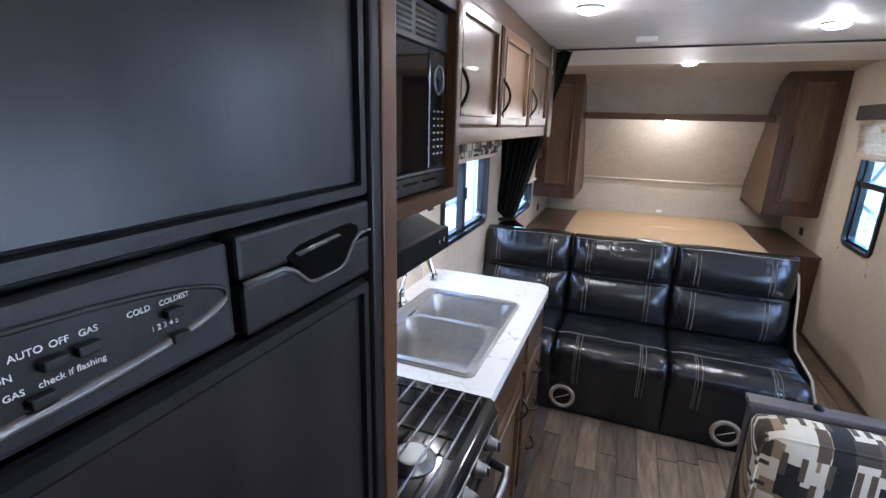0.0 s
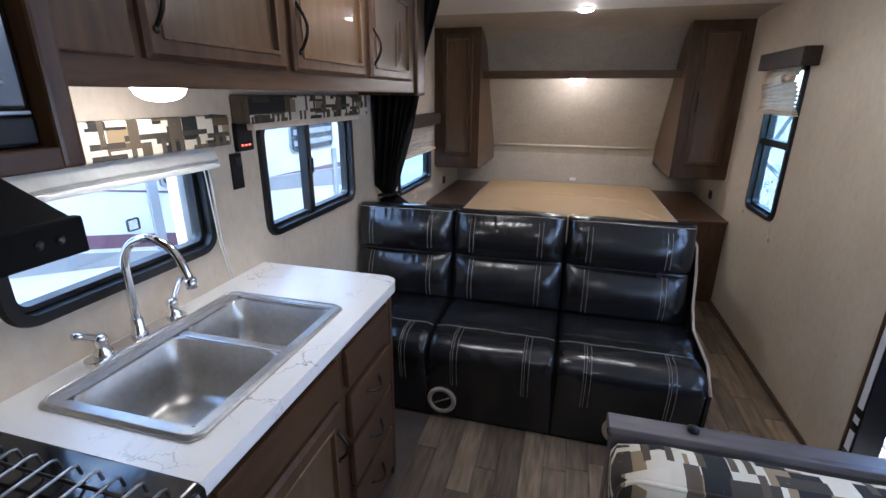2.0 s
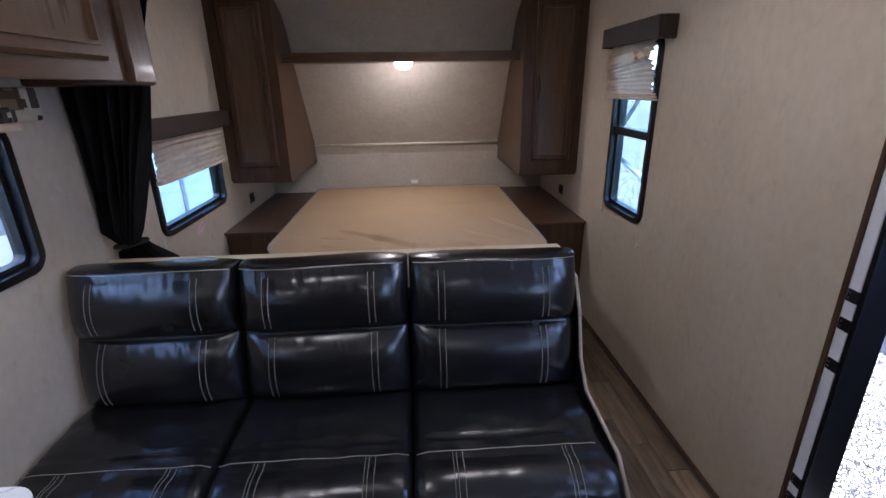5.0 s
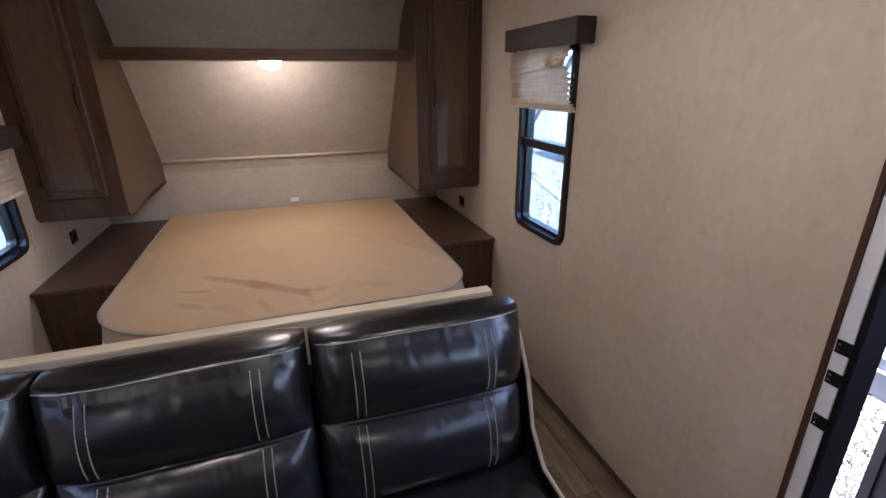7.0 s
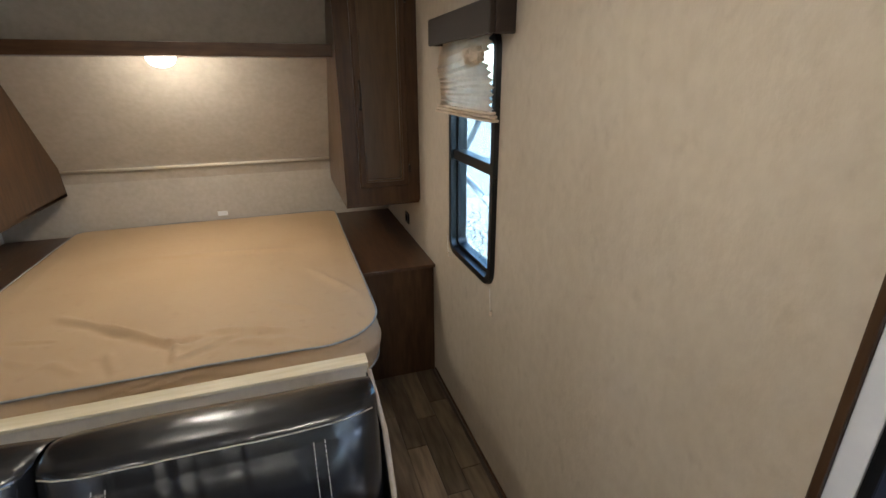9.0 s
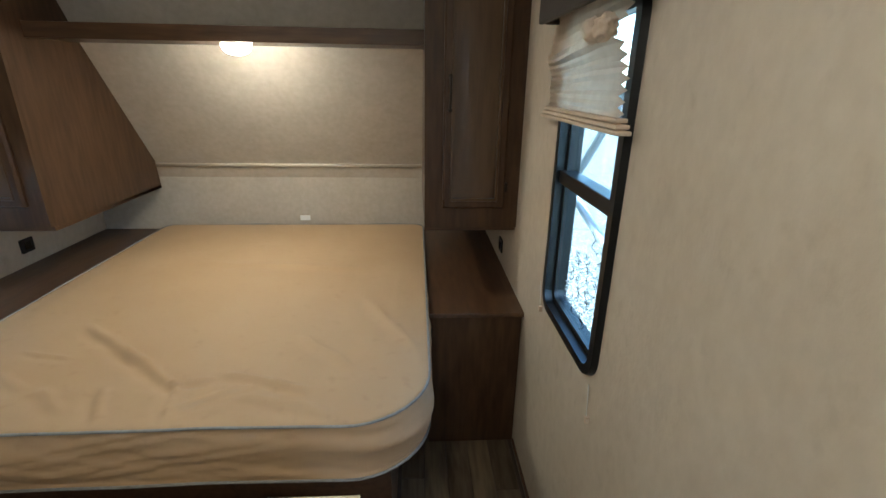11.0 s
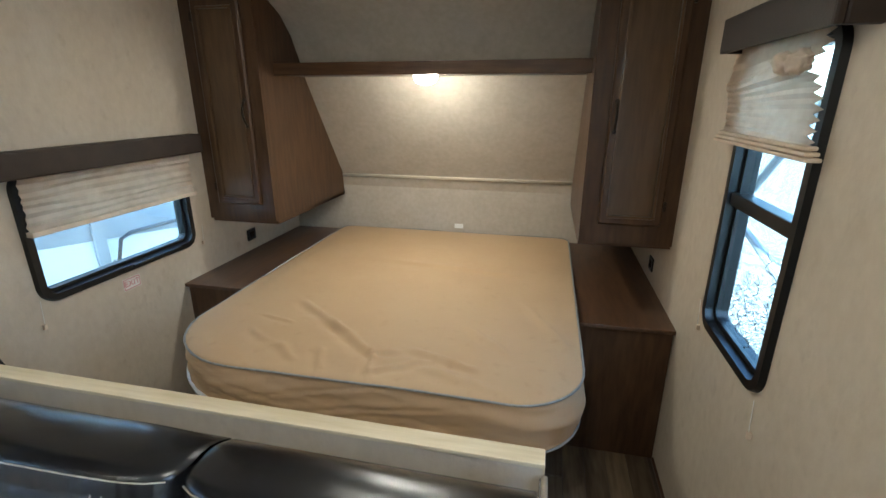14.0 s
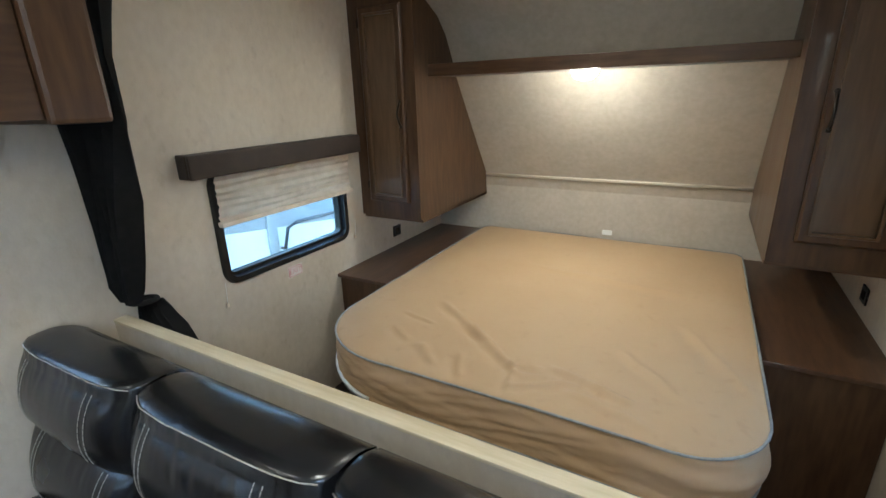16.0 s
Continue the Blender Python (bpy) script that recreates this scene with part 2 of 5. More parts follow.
M_WOODH = mat("cabinet_wood_level", (0.049, 0.0245, 0.0128), (0.092, 0.049, 0.0258), 9, 0.32, bump=0.12, bscale=60, stretch=(0.7, 0.7, 6), coat=0.0, spec=0.3)
M_PANEL = mat("cabinet_panel_wood", (0.075, 0.042, 0.0215), (0.125, 0.073, 0.038), 9, 0.3, bump=0.08, bscale=60, stretch=(5, 5, 0.7), coat=0.12, spec=0.4)
M_TOP = mat("nightstand_wood", (0.052, 0.025, 0.014), (0.105, 0.053, 0.028), 9, 0.34, bump=0.1, bscale=60, stretch=(6, 0.8, 6), coat=0.2)
M_DARKWOOD = mat("dark_padded_vinyl", (0.020, 0.011, 0.0075), (0.034, 0.020, 0.014), 20, 0.5, bump=0.25, bscale=300)
M_PALE = mat("pale_edge_wood", (0.55, 0.45, 0.28), (0.70, 0.60, 0.42), 12, 0.5, bump=0.1, bscale=80, stretch=(0.6, 6, 6))
M_CAPTRIM = mat("pale_trim", (0.60, 0.54, 0.43), (0.66, 0.60, 0.49), 12, 0.4)
M_PLANK = mat("vinyl_plank", (0.094, 0.064, 0.039), (0.245, 0.180, 0.115), 7, 0.42, bump=0.15, bscale=90, stretch=(7, 0.9, 1), rand=0.45)
M_FLOOR = mat("floor_seam", (0.05, 0.04, 0.03), (0.08, 0.06, 0.05), 20, 0.6)
M_COUNTER = marble("marbled_laminate")
M_SINK = mat("brushed_steel", (0.42, 0.41, 0.39), (0.50, 0.485, 0.46), 60, 0.34, metal=0.8, bump=0.1, bscale=500)
M_CHROME = mat("chrome", (0.75, 0.75, 0.76), (0.82, 0.82, 0.82), 20, 0.13, metal=1.0, spread=0.05)
M_STEELWIRE = mat("steel_wire", (0.17, 0.17, 0.18), (0.27, 0.27, 0.28), 40, 0.32, metal=1.0)
M_LEATHER = leather("black_leather")
M_THREAD = mat("pale_thread", (0.27, 0.24, 0.19), (0.40, 0.36, 0.30), 300, 0.8)
M_BASEBLK = mat("black_cloth", (0.004, 0.004, 0.004), (0.009, 0.008, 0.008), 60, 0.75, bump=0.2, bscale=500)
M_MATT = mat("tan_mattress_cloth", (0.47, 0.314, 0.172), (0.52, 0.356, 0.203), 3, 0.66, bump=0.5, bscale=900, flecks=0.16)
M_PIPE = mat("grey_piping", (0.20, 0.205, 0.195), (0.31, 0.315, 0.30), 60, 0.6)
M_FABRIC = fabric_blocks("block_print_cloth", 0, 1)
M_FABRICV = fabric_blocks("block_print_valance", 1, 0, 0.09)
M_CURTAIN = mat("black_curtain", (0.006, 0.006, 0.007), (0.014, 0.013, 0.013), 30, 0.9, bump=0.4, bscale=600)
M_SHADE = mat("cream_pleated_shade", (0.64, 0.505, 0.385), (0.76, 0.635, 0.505), 20, 0.8, bump=0.2, bscale=400)
M_WHITESHADE = mat("white_shade", (0.70, 0.69, 0.65), (0.78, 0.77, 0.73), 20, 0.7)
M_BLACKFR = mat("black_frame", (0.004, 0.0045, 0.005), (0.008, 0.0085, 0.009), 30, 0.38)
M_FRIDGE = mat("black_fridge_panel", (0.007, 0.007, 0.009), (0.013, 0.0125, 0.0145), 6, 0.30, bump=0.06, bscale=40, stretch=(1, 5, 1.2), spec=0.36)
M_BLACKPL = mat("black_plastic", (0.006, 0.0065, 0.008), (0.012, 0.0125, 0.0145), 40, 0.36, bump=0.1, bscale=300, spec=0.25)
M_GREYPL = mat("dark_grey_plastic", (0.012, 0.013, 0.017), (0.02, 0.021, 0.027), 40, 0.42, bump=0.1, bscale=300, spec=0.25)
M_SATIN = mat("satin_grey_plastic", (0.05, 0.052, 0.058), (0.07, 0.072, 0.078), 40, 0.24, spec=0.9)
M_HOOD = mat("black_painted_steel", (0.0035, 0.0035, 0.004), (0.007, 0.007, 0.0075), 30, 0.7, spec=0.1)
M_MWGLASS = mat("microwave_glass", (0.004, 0.004, 0.005), (0.007, 0.007, 0.008), 8, 0.045, spread=0.02, spec=0.7)
# Near-black painted in place of the shade inside the fridge handle's scoop.
M_POCKETSHADE = plain("pocket_shade_black", (0.0015, 0.0015, 0.0015), 0.9)
M_POCKETSHADE.node_tree.nodes["Principled BSDF"].inputs["Specular IOR Level"].default_value = 0.05
M_GLOSSBLK = mat("black_enamel", (0.006, 0.006, 0.007), (0.012, 0.012, 0.013), 30, 0.12, spread=0.06)
M_HANDLE = mat("oil_bronze", (0.018, 0.014, 0.011), (0.04, 0.03, 0.022), 60, 0.32, metal=0.7)
M_INK = plain("white_print", (0.62, 0.64, 0.68), 0.6)
M_KEY = plain("dim_key_print", (0.20, 0.21, 0.22), 0.5)
M_TAN = mat("tan_plastic", (0.33, 0.27, 0.20), (0.42, 0.35, 0.27), 40, 0.5)
M_WHITEPL = mat("white_plastic", (0.74, 0.74, 0.72), (0.8, 0.8, 0.78), 30, 0.4)
M_JAMB = mat("white_aluminium", (0.74, 0.75, 0.80), (0.80, 0.81, 0.85), 30, 0.4, bump=0.1, bscale=100)
M_LENS = plain("lamp_lens", (0.9, 0.88, 0.82), 0.4, 0, LAMP, (1.0, 0.93, 0.80))
M_LENSSHELF = plain("shelf_lamp_lens", (0.9, 0.88, 0.82), 0.4, 0, LAMP * 0.8, (1.0, 0.93, 0.80))
M_LENSBED = plain("bed_lamp_lens", (0.9, 0.88, 0.82), 0.4, 0, LAMP * 0.55, (1.0, 0.93, 0.80))
M_LENSLOW = plain("small_lamp_lens", (0.9, 0.88, 0.82), 0.4, 0, LAMP * 0.20, (1.0, 0.93, 0.80))
M_GLASS = glass("window_glass", (0.86, 0.94, 0.98))
# Darker blue tint put into the panes to dim the overbright outdoors.
M_DIMGLASS = glass("dimming_window_glass", (0.66, 0.80, 0.86))
M_RED = plain("red_print", (0.5, 0.05, 0.04), 0.6)
M_LED = plain("red_indicator", (0.4, 0.02, 0.02), 0.4, 0, 0.5, (1.0, 0.08, 0.05))
M_BOARD = mat("grey_brown_board", (0.07, 0.062, 0.062), (0.115, 0.10, 0.10), 10, 0.3, bump=0.1, bscale=80, stretch=(0.8, 6, 6))
M_GRAVEL = gravel("gravel")
M_TRAILER = mat("white_fibreglass", (0.83, 0.85, 0.86), (0.89, 0.90, 0.91), 3, 0.35)
M_STRIPE = mat("grey_stripe", (0.30, 0.32, 0.34), (0.38, 0.40, 0.42), 5, 0.4)
M_SKIRT = mat("grey_skirt", (0.085, 0.09, 0.11), (0.11, 0.115, 0.14), 5, 0.5)
M_MAROON = mat("maroon_stripe", (0.17, 0.08, 0.12), (0.21, 0.11, 0.15), 5, 0.4)
M_TINT = mat("dark_tinted_glass", (0.02, 0.03, 0.04), (0.035, 0.045, 0.055), 5, 0.08)
M_TYRE = mat("tyre_rubber", (0.012, 0.012, 0.012), (0.025, 0.025, 0.025), 30, 0.8)
M_PAPERSHEET = mat("printed_paper", (0.5, 0.5, 0.48), (0.62, 0.62, 0.6), 60, 0.7)


# ---- shape helpers ----
def thing(name, base, label, category, group="", kind=""):
    ob = new(name)
    ob.location = base
    return tagged(ob, label, category, group, kind)


def origin(ob):
    p = Vector((0, 0, 0))
    while ob:
        p = p + ob.location
        ob = ob.parent
    return p


def part(name, bm, material, parent=None, label="", smooth=False):
    """One mesh object from a bmesh in world places, under a thing or a part."""
    me = bpy.data.meshes.new(name)
    if parent:
        bmesh.ops.translate(bm, verts=bm.verts, vec=-origin(parent))
    if smooth:
        for f in bm.faces:
            f.smooth = True
    bm.to_mesh(me)
    bm.free()
    me.materials.append(material)
    ob = new(name, me)
    if parent:
        ob.parent = parent
    if label:
        ob["label"] = label
    return ob


def box(x0, x1, y0, y1, z0, z1, bevel=0.0, seg=2, bm=None):
    b = bmesh.new()
    bmesh.ops.create_cube(b, size=1)
    for v in b.verts:
        v.co = Vector(((x0 + x1) / 2 + v.co.x * (x1 - x0), (y0 + y1) / 2 + v.co.y * (y1 - y0), (z0 + z1) / 2 + v.co.z * (z1 - z0)))
    if bevel:
        bmesh.ops.bevel(b, geom=b.edges[:], offset=bevel, segments=seg, profile=0.6, affect="EDGES")
    return merge(b, bm)


def merge(b, bm):
    if bm is None:
        return b
    me = bpy.data.meshes.new("tmp")
    b.to_mesh(me)
    b.free()
    bm.from_mesh(me)
    bpy.data.meshes.remove(me)
    return bm


def prism(pts, axis, a, b, bevel=0.0, bm=None):
    """A polygon of (u, v) drawn out along an axis from a to b. u, v: the other two axes in order."""
    m = bmesh.new()
    def place(u, v, w):
        return {"x": (w, u, v), "y": (u, w, v), "z": (u, v, w)}[axis]
    lo = [m.verts.new(place(u, v, a)) for u, v in pts]
    hi = [m.verts.new(place(u, v, b)) for u, v in pts]
    m.faces.new(lo)
    m.faces.new(hi)
    for i in range(len(pts)):
        j = (i + 1) % len(pts)
        m.faces.new((lo[i], lo[j], hi[j], hi[i]))
    bmesh.ops.recalc_face_normals(m, faces=m.faces)
    if bevel:
        bmesh.ops.bevel(m, geom=m.edges[:], offset=bevel, segments=2, profile=0.6, affect="EDGES")
    return merge(m, bm)


def tube(points, r, sides=8, closed=False, bm=None, flat=1.0):
    """A round rod along a line of points."""
    m = bmesh.new()
    pts = [Vector(p) for p in points]
    n = len(pts)
    rings, up = [], None
    for i, p in enumerate(pts):
        d = (pts[(i + 1) % n] - pts[i - 1]) if closed else (pts[min(i + 1, n - 1)] - pts[max(i - 1, 0)])
        d.normalize()
        if up is None:
            up = d.orthogonal().normalized()
        up = (up - d * up.dot(d)).normalized()
        side = d.cross(up)
        rings.append([m.verts.new(p + (up * math.cos(a) + side * math.sin(a) * flat) * r) for a in (2 * math.pi * k / sides for k in range(sides))])
    for i in range(n if closed else n - 1):
        q, w = rings[i], rings[(i + 1) % n]
        for k in range(sides):
            m.faces.new((q[k], q[(k + 1) % sides], w[(k + 1) % sides], w[k]))
    if not closed:
        m.faces.new(rings[0])
        m.faces.new(rings[-1])
    bmesh.ops.recalc_face_normals(m, faces=m.faces)
    return merge(m, bm)


def lathe(profile, at, axis="z", seg=28, bm=None):
    """A turned shape: rows of (radius, height) round an axis through a place."""
    m = bmesh.new()
    rows = []
    for r, h in profile:
        row = []
        for k in range(seg):
            a = 2 * math.pi * k / seg
            c, s = r * math.cos(a), r * math.sin(a)
            off = {"z": (c, s, h), "x": (h, c, s), "y": (c, h, s)}[axis]
            row.append(m.verts.new(Vector(at) + Vector(off)))
        rows.append(row)
    for q, w in zip(rows, rows[1:]):
        for k in range(seg):
            m.faces.new((q[k], q[(k + 1) % seg], w[(k + 1) % seg], w[k]))
    m.faces.new(rows[0])
    m.faces.new(rows[-1])
    bmesh.ops.remove_doubles(m, verts=m.verts, dist=1e-5)
    bmesh.ops.recalc_face_normals(m, faces=m.faces)
    return merge(m, bm)


def rounded(u0, u1, v0, v1, r, n=8):
    out = []
    for cu, cv, a0 in ((u1 - r, v1 - r, 0), (u0 + r, v1 - r, 90), (u0 + r, v0 + r, 180), (u1 - r, v0 + r, 270)):
        for k in range(n + 1):
            a = radians(a0 + 90 * k / n)
            out.append((cu + r * math.cos(a), cv + r * math.sin(a)))
    return out


def ring_frame(u0, u1, v0, v1, r, width, axis, w0, w1, bm=None, lip=0.0):
    """A rounded-rectangle frame: outer line and inner line, drawn out from w0 to w1 along an axis."""
    m = bmesh.new()
    def place(u, v, w):
        return {"x": (w, u, v), "y": (u, w, v), "z": (u, v, w)}[axis]
    out = rounded(u0, u1, v0, v1, r)
    inn = rounded(u0 + width, u1 - width, v0 + width, v1 - width, max(r - width, 0.004))
    mid = rounded(u0 + width * 0.25, u1 - width * 0.25, v0 + width * 0.25, v1 - width * 0.25, max(r - width * 0.25, 0.004))
    loops = [[m.verts.new(place(*p, w)) for p in line] for line, w in ((out, w0), (out, w0 + (w1 - w0) * 0.6), (mid, w1), (inn, w1), (inn, w0))]
    n = len(out)
    for i in range(5):
        q, w = loops[i], loops[(i + 1) % 5]
        for k in range(n):
            m.faces.new((q[k], q[(k + 1) % n], w[(k + 1) % n], w[k]))
    bmesh.ops.recalc_face_normals(m, faces=m.faces)
    return merge(m, bm)


def wall_panel(axis, w0, w1, u0, u1, v0, v1, holes):
    """A wall as one mesh with square holes right through it."""
    us = sorted({u0, u1, *[h[0] for h in holes], *[h[1] for h in holes]})
    vs = sorted({v0, v1, *[h[2] for h in holes], *[h[3] for h in holes]})
    def place(u, v, w):
        return {"x": (w, u, v), "y": (u, w, v), "z": (u, v, w)}[axis]
    m = bmesh.new()
    def solid(i, j):
        if not (0 <= i < len(us) - 1 and 0 <= j < len(vs) - 1):
            return False
        cu, cv = (us[i] + us[i + 1]) / 2, (vs[j] + vs[j + 1]) / 2
        return not any(h[0] < cu < h[1] and h[2] < cv < h[3] for h in holes)
    for i in range(len(us) - 1):
        for j in range(len(vs) - 1):
            if not solid(i, j):
                continue
            a, b, c, d = us[i], us[i + 1], vs[j], vs[j + 1]
            for w in (w0, w1):
                m.faces.new([m.verts.new(place(*p, w)) for p in ((a, c), (b, c), (b, d), (a, d))])
            for di, dj, p, q in ((-1, 0, (a, c), (a, d)), (1, 0, (b, c), (b, d)), (0, -1, (a, c), (b, c)), (0, 1, (a, d), (b, d))):
                if not solid(i + di, j + dj):
                    m.faces.new([m.verts.new(place(*p, w0)), m.verts.new(place(*q, w0)), m.verts.new(place(*q, w1)), m.verts.new(place(*p, w1))])
    bmesh.ops.remove_doubles(m, verts=m.verts, dist=1e-5)
    bmesh.ops.recalc_face_normals(m, faces=m.faces)
    return m


def text_mesh(body, size, m, name, material, parent):
    cu = bpy.data.curves.new(name, "FONT")
    cu.body, cu.size, cu.extrude = body, size, 0.0002
    cu.align_x, cu.align_y = "CENTER", "CENTER"
    tmp = bpy.data.objects.new("tmp", cu)
    scene.collection.objects.link(tmp)
    me = bpy.data.meshes.new_from_object(tmp.evaluated_get(bpy.context.evaluated_depsgraph_get()))
    bpy.data.objects.remove(tmp)
    bpy.data.curves.remove(cu)
    me.transform(Matrix.Translation(-origin(parent)) @ m)
    me.materials.clear()
    me.materials.append(material)
    ob = new(name, me)
    ob.parent = parent
    return ob


def facing(x, y, z, sign=1):
    """Text pose on a wall that faces +x (sign 1) or -x (sign -1)."""
    return Matrix(((0, 0, sign, x), (sign, 0, 0, y), (0, 1, 0, z), (0, 0, 0, 1)))


L, R, TOP, BACK, FRONT = -0.845, 1.495, 2.08, -1.7, 5.46


# ---- structure ----
def windows_hole(y0, y1, z0, z1):
    return (y0 + 0.03, y1 - 0.03, z0 + 0.03, z1 - 0.03)


WIN1, WIN2, WIN3 = (1.19, 1.85, 1.015, 1.42), (2.125, 2.935, 0.965, 1.45), (3.625, 4.425, 0.83, 1.33)
WINR, WIN4 = (3.575, 4.045, 0.83, 1.73), (0.30, 1.42, 0.95, 1.57)
DOOR = (1.80, 2.44, 0.02, 1.95)
tagged(part("wall_left", wall_panel("x", L - 0.045, L, BACK, 5.6, -0.1, TOP, [windows_hole(*w) for w in (WIN1, WIN2, WIN3)]), M_PAPER), "beige mottled wallpaper side wall with three windows", "wall", kind="structure")
tagged(part("wall_right", wall_panel("x", R, R + 0.045, BACK, 5.6, -0.1, TOP, [windows_hole(*w) for w in (WINR, WIN4)] + [DOOR]), M_PAPER), "beige mottled wallpaper side wall with an open entry door", "wall", kind="structure")
tagged(part("wall_back", box(L, R, BACK - 0.045, BACK, -0.1, TOP), M_PAPER), "plain beige wall closing the trailer", "wall", kind="structure")
FLOORSLAB = part("floor", box(L, R, BACK, FRONT, -0.1, -0.004), M_FLOOR)
tagged(FLOORSLAB, "grey-brown wood-look vinyl plank floor", "floor", kind="structure")
tagged(part("ceiling", box(L, R, BACK, 4.12, TOP, TOP + 0.05), M_CEIL), "smooth off-white ceiling panel", "ceiling", kind="structure")

# front cap: upright behind the bed, leaning in above the moulding, curving over to the ceiling
CAP = [(5.47, -0.1), (5.47, 0.98), (5.43, 1.08), (5.01, 1.68), (4.965, 1.77), (4.90, 1.88), (4.81, 1.97), (4.68, 2.035), (4.5, 2.065), (4.3, 2.078), (4.12, 2.08)]
_arc = [Vector((y, z)) for y, z in CAP[3:]]
_fine = []
for k in range(len(_arc) - 1):
    p0, p1, p2, p3 = _arc[max(k - 1, 0)], _arc[k], _arc[k + 1], _arc[min(k + 2, len(_arc) - 1)]
    for q in range(5):
        s = q / 5
        v = 0.5 * (2 * p1 + (p2 - p0) * s + (2 * p0 - 5 * p1 + 4 * p2 - p3) * s * s + (3 * p1 - p0 - 3 * p2 + p3) * s ** 3)
        _fine.append((v.x, v.y))
CAP = CAP[:3] + _fine + [CAP[-1]]
_cap = prism(CAP + [(4.12, 2.13), (4.6, 2.12), (4.9, 2.03), (5.06, 1.8), (5.52, 1.06), (5.52, -0.1)], "x", L, R)
tagged(part("wall_front", _cap, M_CAP), "beige lined front wall curving into the ceiling", "wall", kind="structure")
_m = thing("trim", (0.3, 5.44, 1.05), "thin pale moulding strip across the front wall", "trim", kind="structure")
part("moulding", tube([(-0.452, 5.432, 1.06), (1.095, 5.432, 1.06)], 0.009, 8), M_CAPTRIM, _m, smooth=True)
tagged(part("baseboard", box(R - 0.012, R, 2.484, 4.31, 0.0, 0.016, 0.003), M_TOP), "thin dark baseboard along the side wall", "baseboard", kind="structure")


def plank_mesh(length):
    b = box(-0.0465, 0.0465, 0, length - 0.003, -0.004, 0.0, 0.0012, 1)
    me = bpy.data.meshes.new("plank")
    b.to_mesh(me)
    b.free()
    me.materials.append(M_PLANK)
    return me


def window(name, side, w, bar, label, bar_at=0.5, r=0.075, latch=False, pane_mat=None):
    """A black-framed trailer window: frame, sash bar, panes."""
    y0, y1, z0, z1 = w
    s = 1 if side == "left" else -1
    x = L if side == "left" else R
    th = thing(name, (x, (y0 + y1) / 2, z0), label, "window", kind="structure")
    part("window_frame", ring_frame(y0, y1, z0, z1, r, 0.034, "x", x - s * 0.05, x + s * 0.016), M_BLACKFR, th)
    part("window_sill", ring_frame(y0 + 0.032, y1 - 0.032, z0 + 0.032, z1 - 0.032, r - 0.03, 0.018, "x", x - s * 0.05, x - s * 0.012), M_BLACKFR, th, "inner black gasket")
    if bar == "v":
        yb = y0 + (y1 - y0) * bar_at
        part("sash_bar", box(x - s * 0.04, x + s * 0.004, yb - 0.019, yb + 0.019, z0 + 0.03, z1 - 0.03, 0.004) if s > 0 else box(x - 0.004, x + 0.04, yb - 0.019, yb + 0.019, z0 + 0.03, z1 - 0.03, 0.004), M_BLACKFR, th)
        panes = [(y0 + 0.04, yb, z0 + 0.04, z1 - 0.04, 0.022), (yb, y1 - 0.04, z0 + 0.04, z1 - 0.04, 0.034)]
    elif bar == "h":
        zb = z0 + (z1 - z0) * bar_at
        part("sash_bar", box(min(x - s * 0.04, x + s * 0.004), max(x - s * 0.04, x + s * 0.004), y0 + 0.03, y1 - 0.03, zb - 0.02, zb + 0.02, 0.004), M_BLACKFR, th)
        panes = [(y0 + 0.04, y1 - 0.04, z0 + 0.04, zb, 0.022), (y0 + 0.04, y1 - 0.04, zb, z1 - 0.04, 0.034)]
    else:
        panes = [(y0 + 0.04, y1 - 0.04, z0 + 0.04, z1 - 0.04, 0.03)]
    if latch:
        yb = y0 + (y1 - y0) * bar_at
        part("latch", box(x + 0.004, x + 0.018, yb - 0.008, yb + 0.012, (z0 + z1) / 2 - 0.02, (z0 + z1) / 2 + 0.05, 0.004), M_BLACKFR, th)
    for a, b, c, d, dep in panes:
        g = part("pane", box(min(x - s * dep, x - s * (dep + 0.003)), max(x - s * dep, x - s * (dep + 0.003)), a, b, c, d), pane_mat or M_GLASS, th)
        g.visible_shadow = False
    return th


W1 = window("window_1", "left", WIN1, "", "black-framed window over the kitchen sink")
W2 = window("window_2", "left", WIN2, "v", "black-framed sliding window beside the sofa", 0.45, latch=True)
W3 = window("window_3", "left", WIN3, "", "black-framed escape window beside the bed", pane_mat=M_DIMGLASS)
part("latch", box(L + 0.01, L + 0.026, 4.02, 4.30, 0.846, 0.862, 0.004), M_BLACKFR, W3)
# Window 4 is out of view, added to let light into the kitchen.
W4 = window("window_4", "right", WIN4, "v", "unseen black-framed sliding window added beside the dinette for light", 0.5)
WR = window("window_5", "right", WINR, "h", "tall black-framed window beside the bed, half shaded", 0.49, pane_mat=M_DIMGLASS)
# illegible pen marks on the lower pane, as plain bars
_pen = bmesh.new()
rnd = random.Random(12)
for yy, zz, h in ((3.66, 1.19, 0.085), (3.735, 1.12, 0.06), (3.685, 1.075, 0.06), (3.84, 1.035, 0.06), (3.775, 1.03, 0.07), (3.70, 1.00, 0.06), (3.875, 0.985, 0.05), (3.815, 0.96, 0.07), (3.745, 0.95, 0.06), (3.68, 0.935, 0.05), (3.90, 0.925, 0.05), (3.83, 0.90, 0.055), (3.76, 0.89, 0.05)):
    ph, tw = rnd.random() * 6, 1.5 + rnd.random() * 1.6
    tube([(R + 0.0195, yy + 0.017 * math.sin(ph + tw * k / 2) + 0.01 * k / 12, zz + h * (k / 12 - 0.12 * math.sin(ph + k))) for k in range(13)], 0.0010, 5, bm=_pen)
part("pen_marks", _pen, M_BLACKPL, WR)

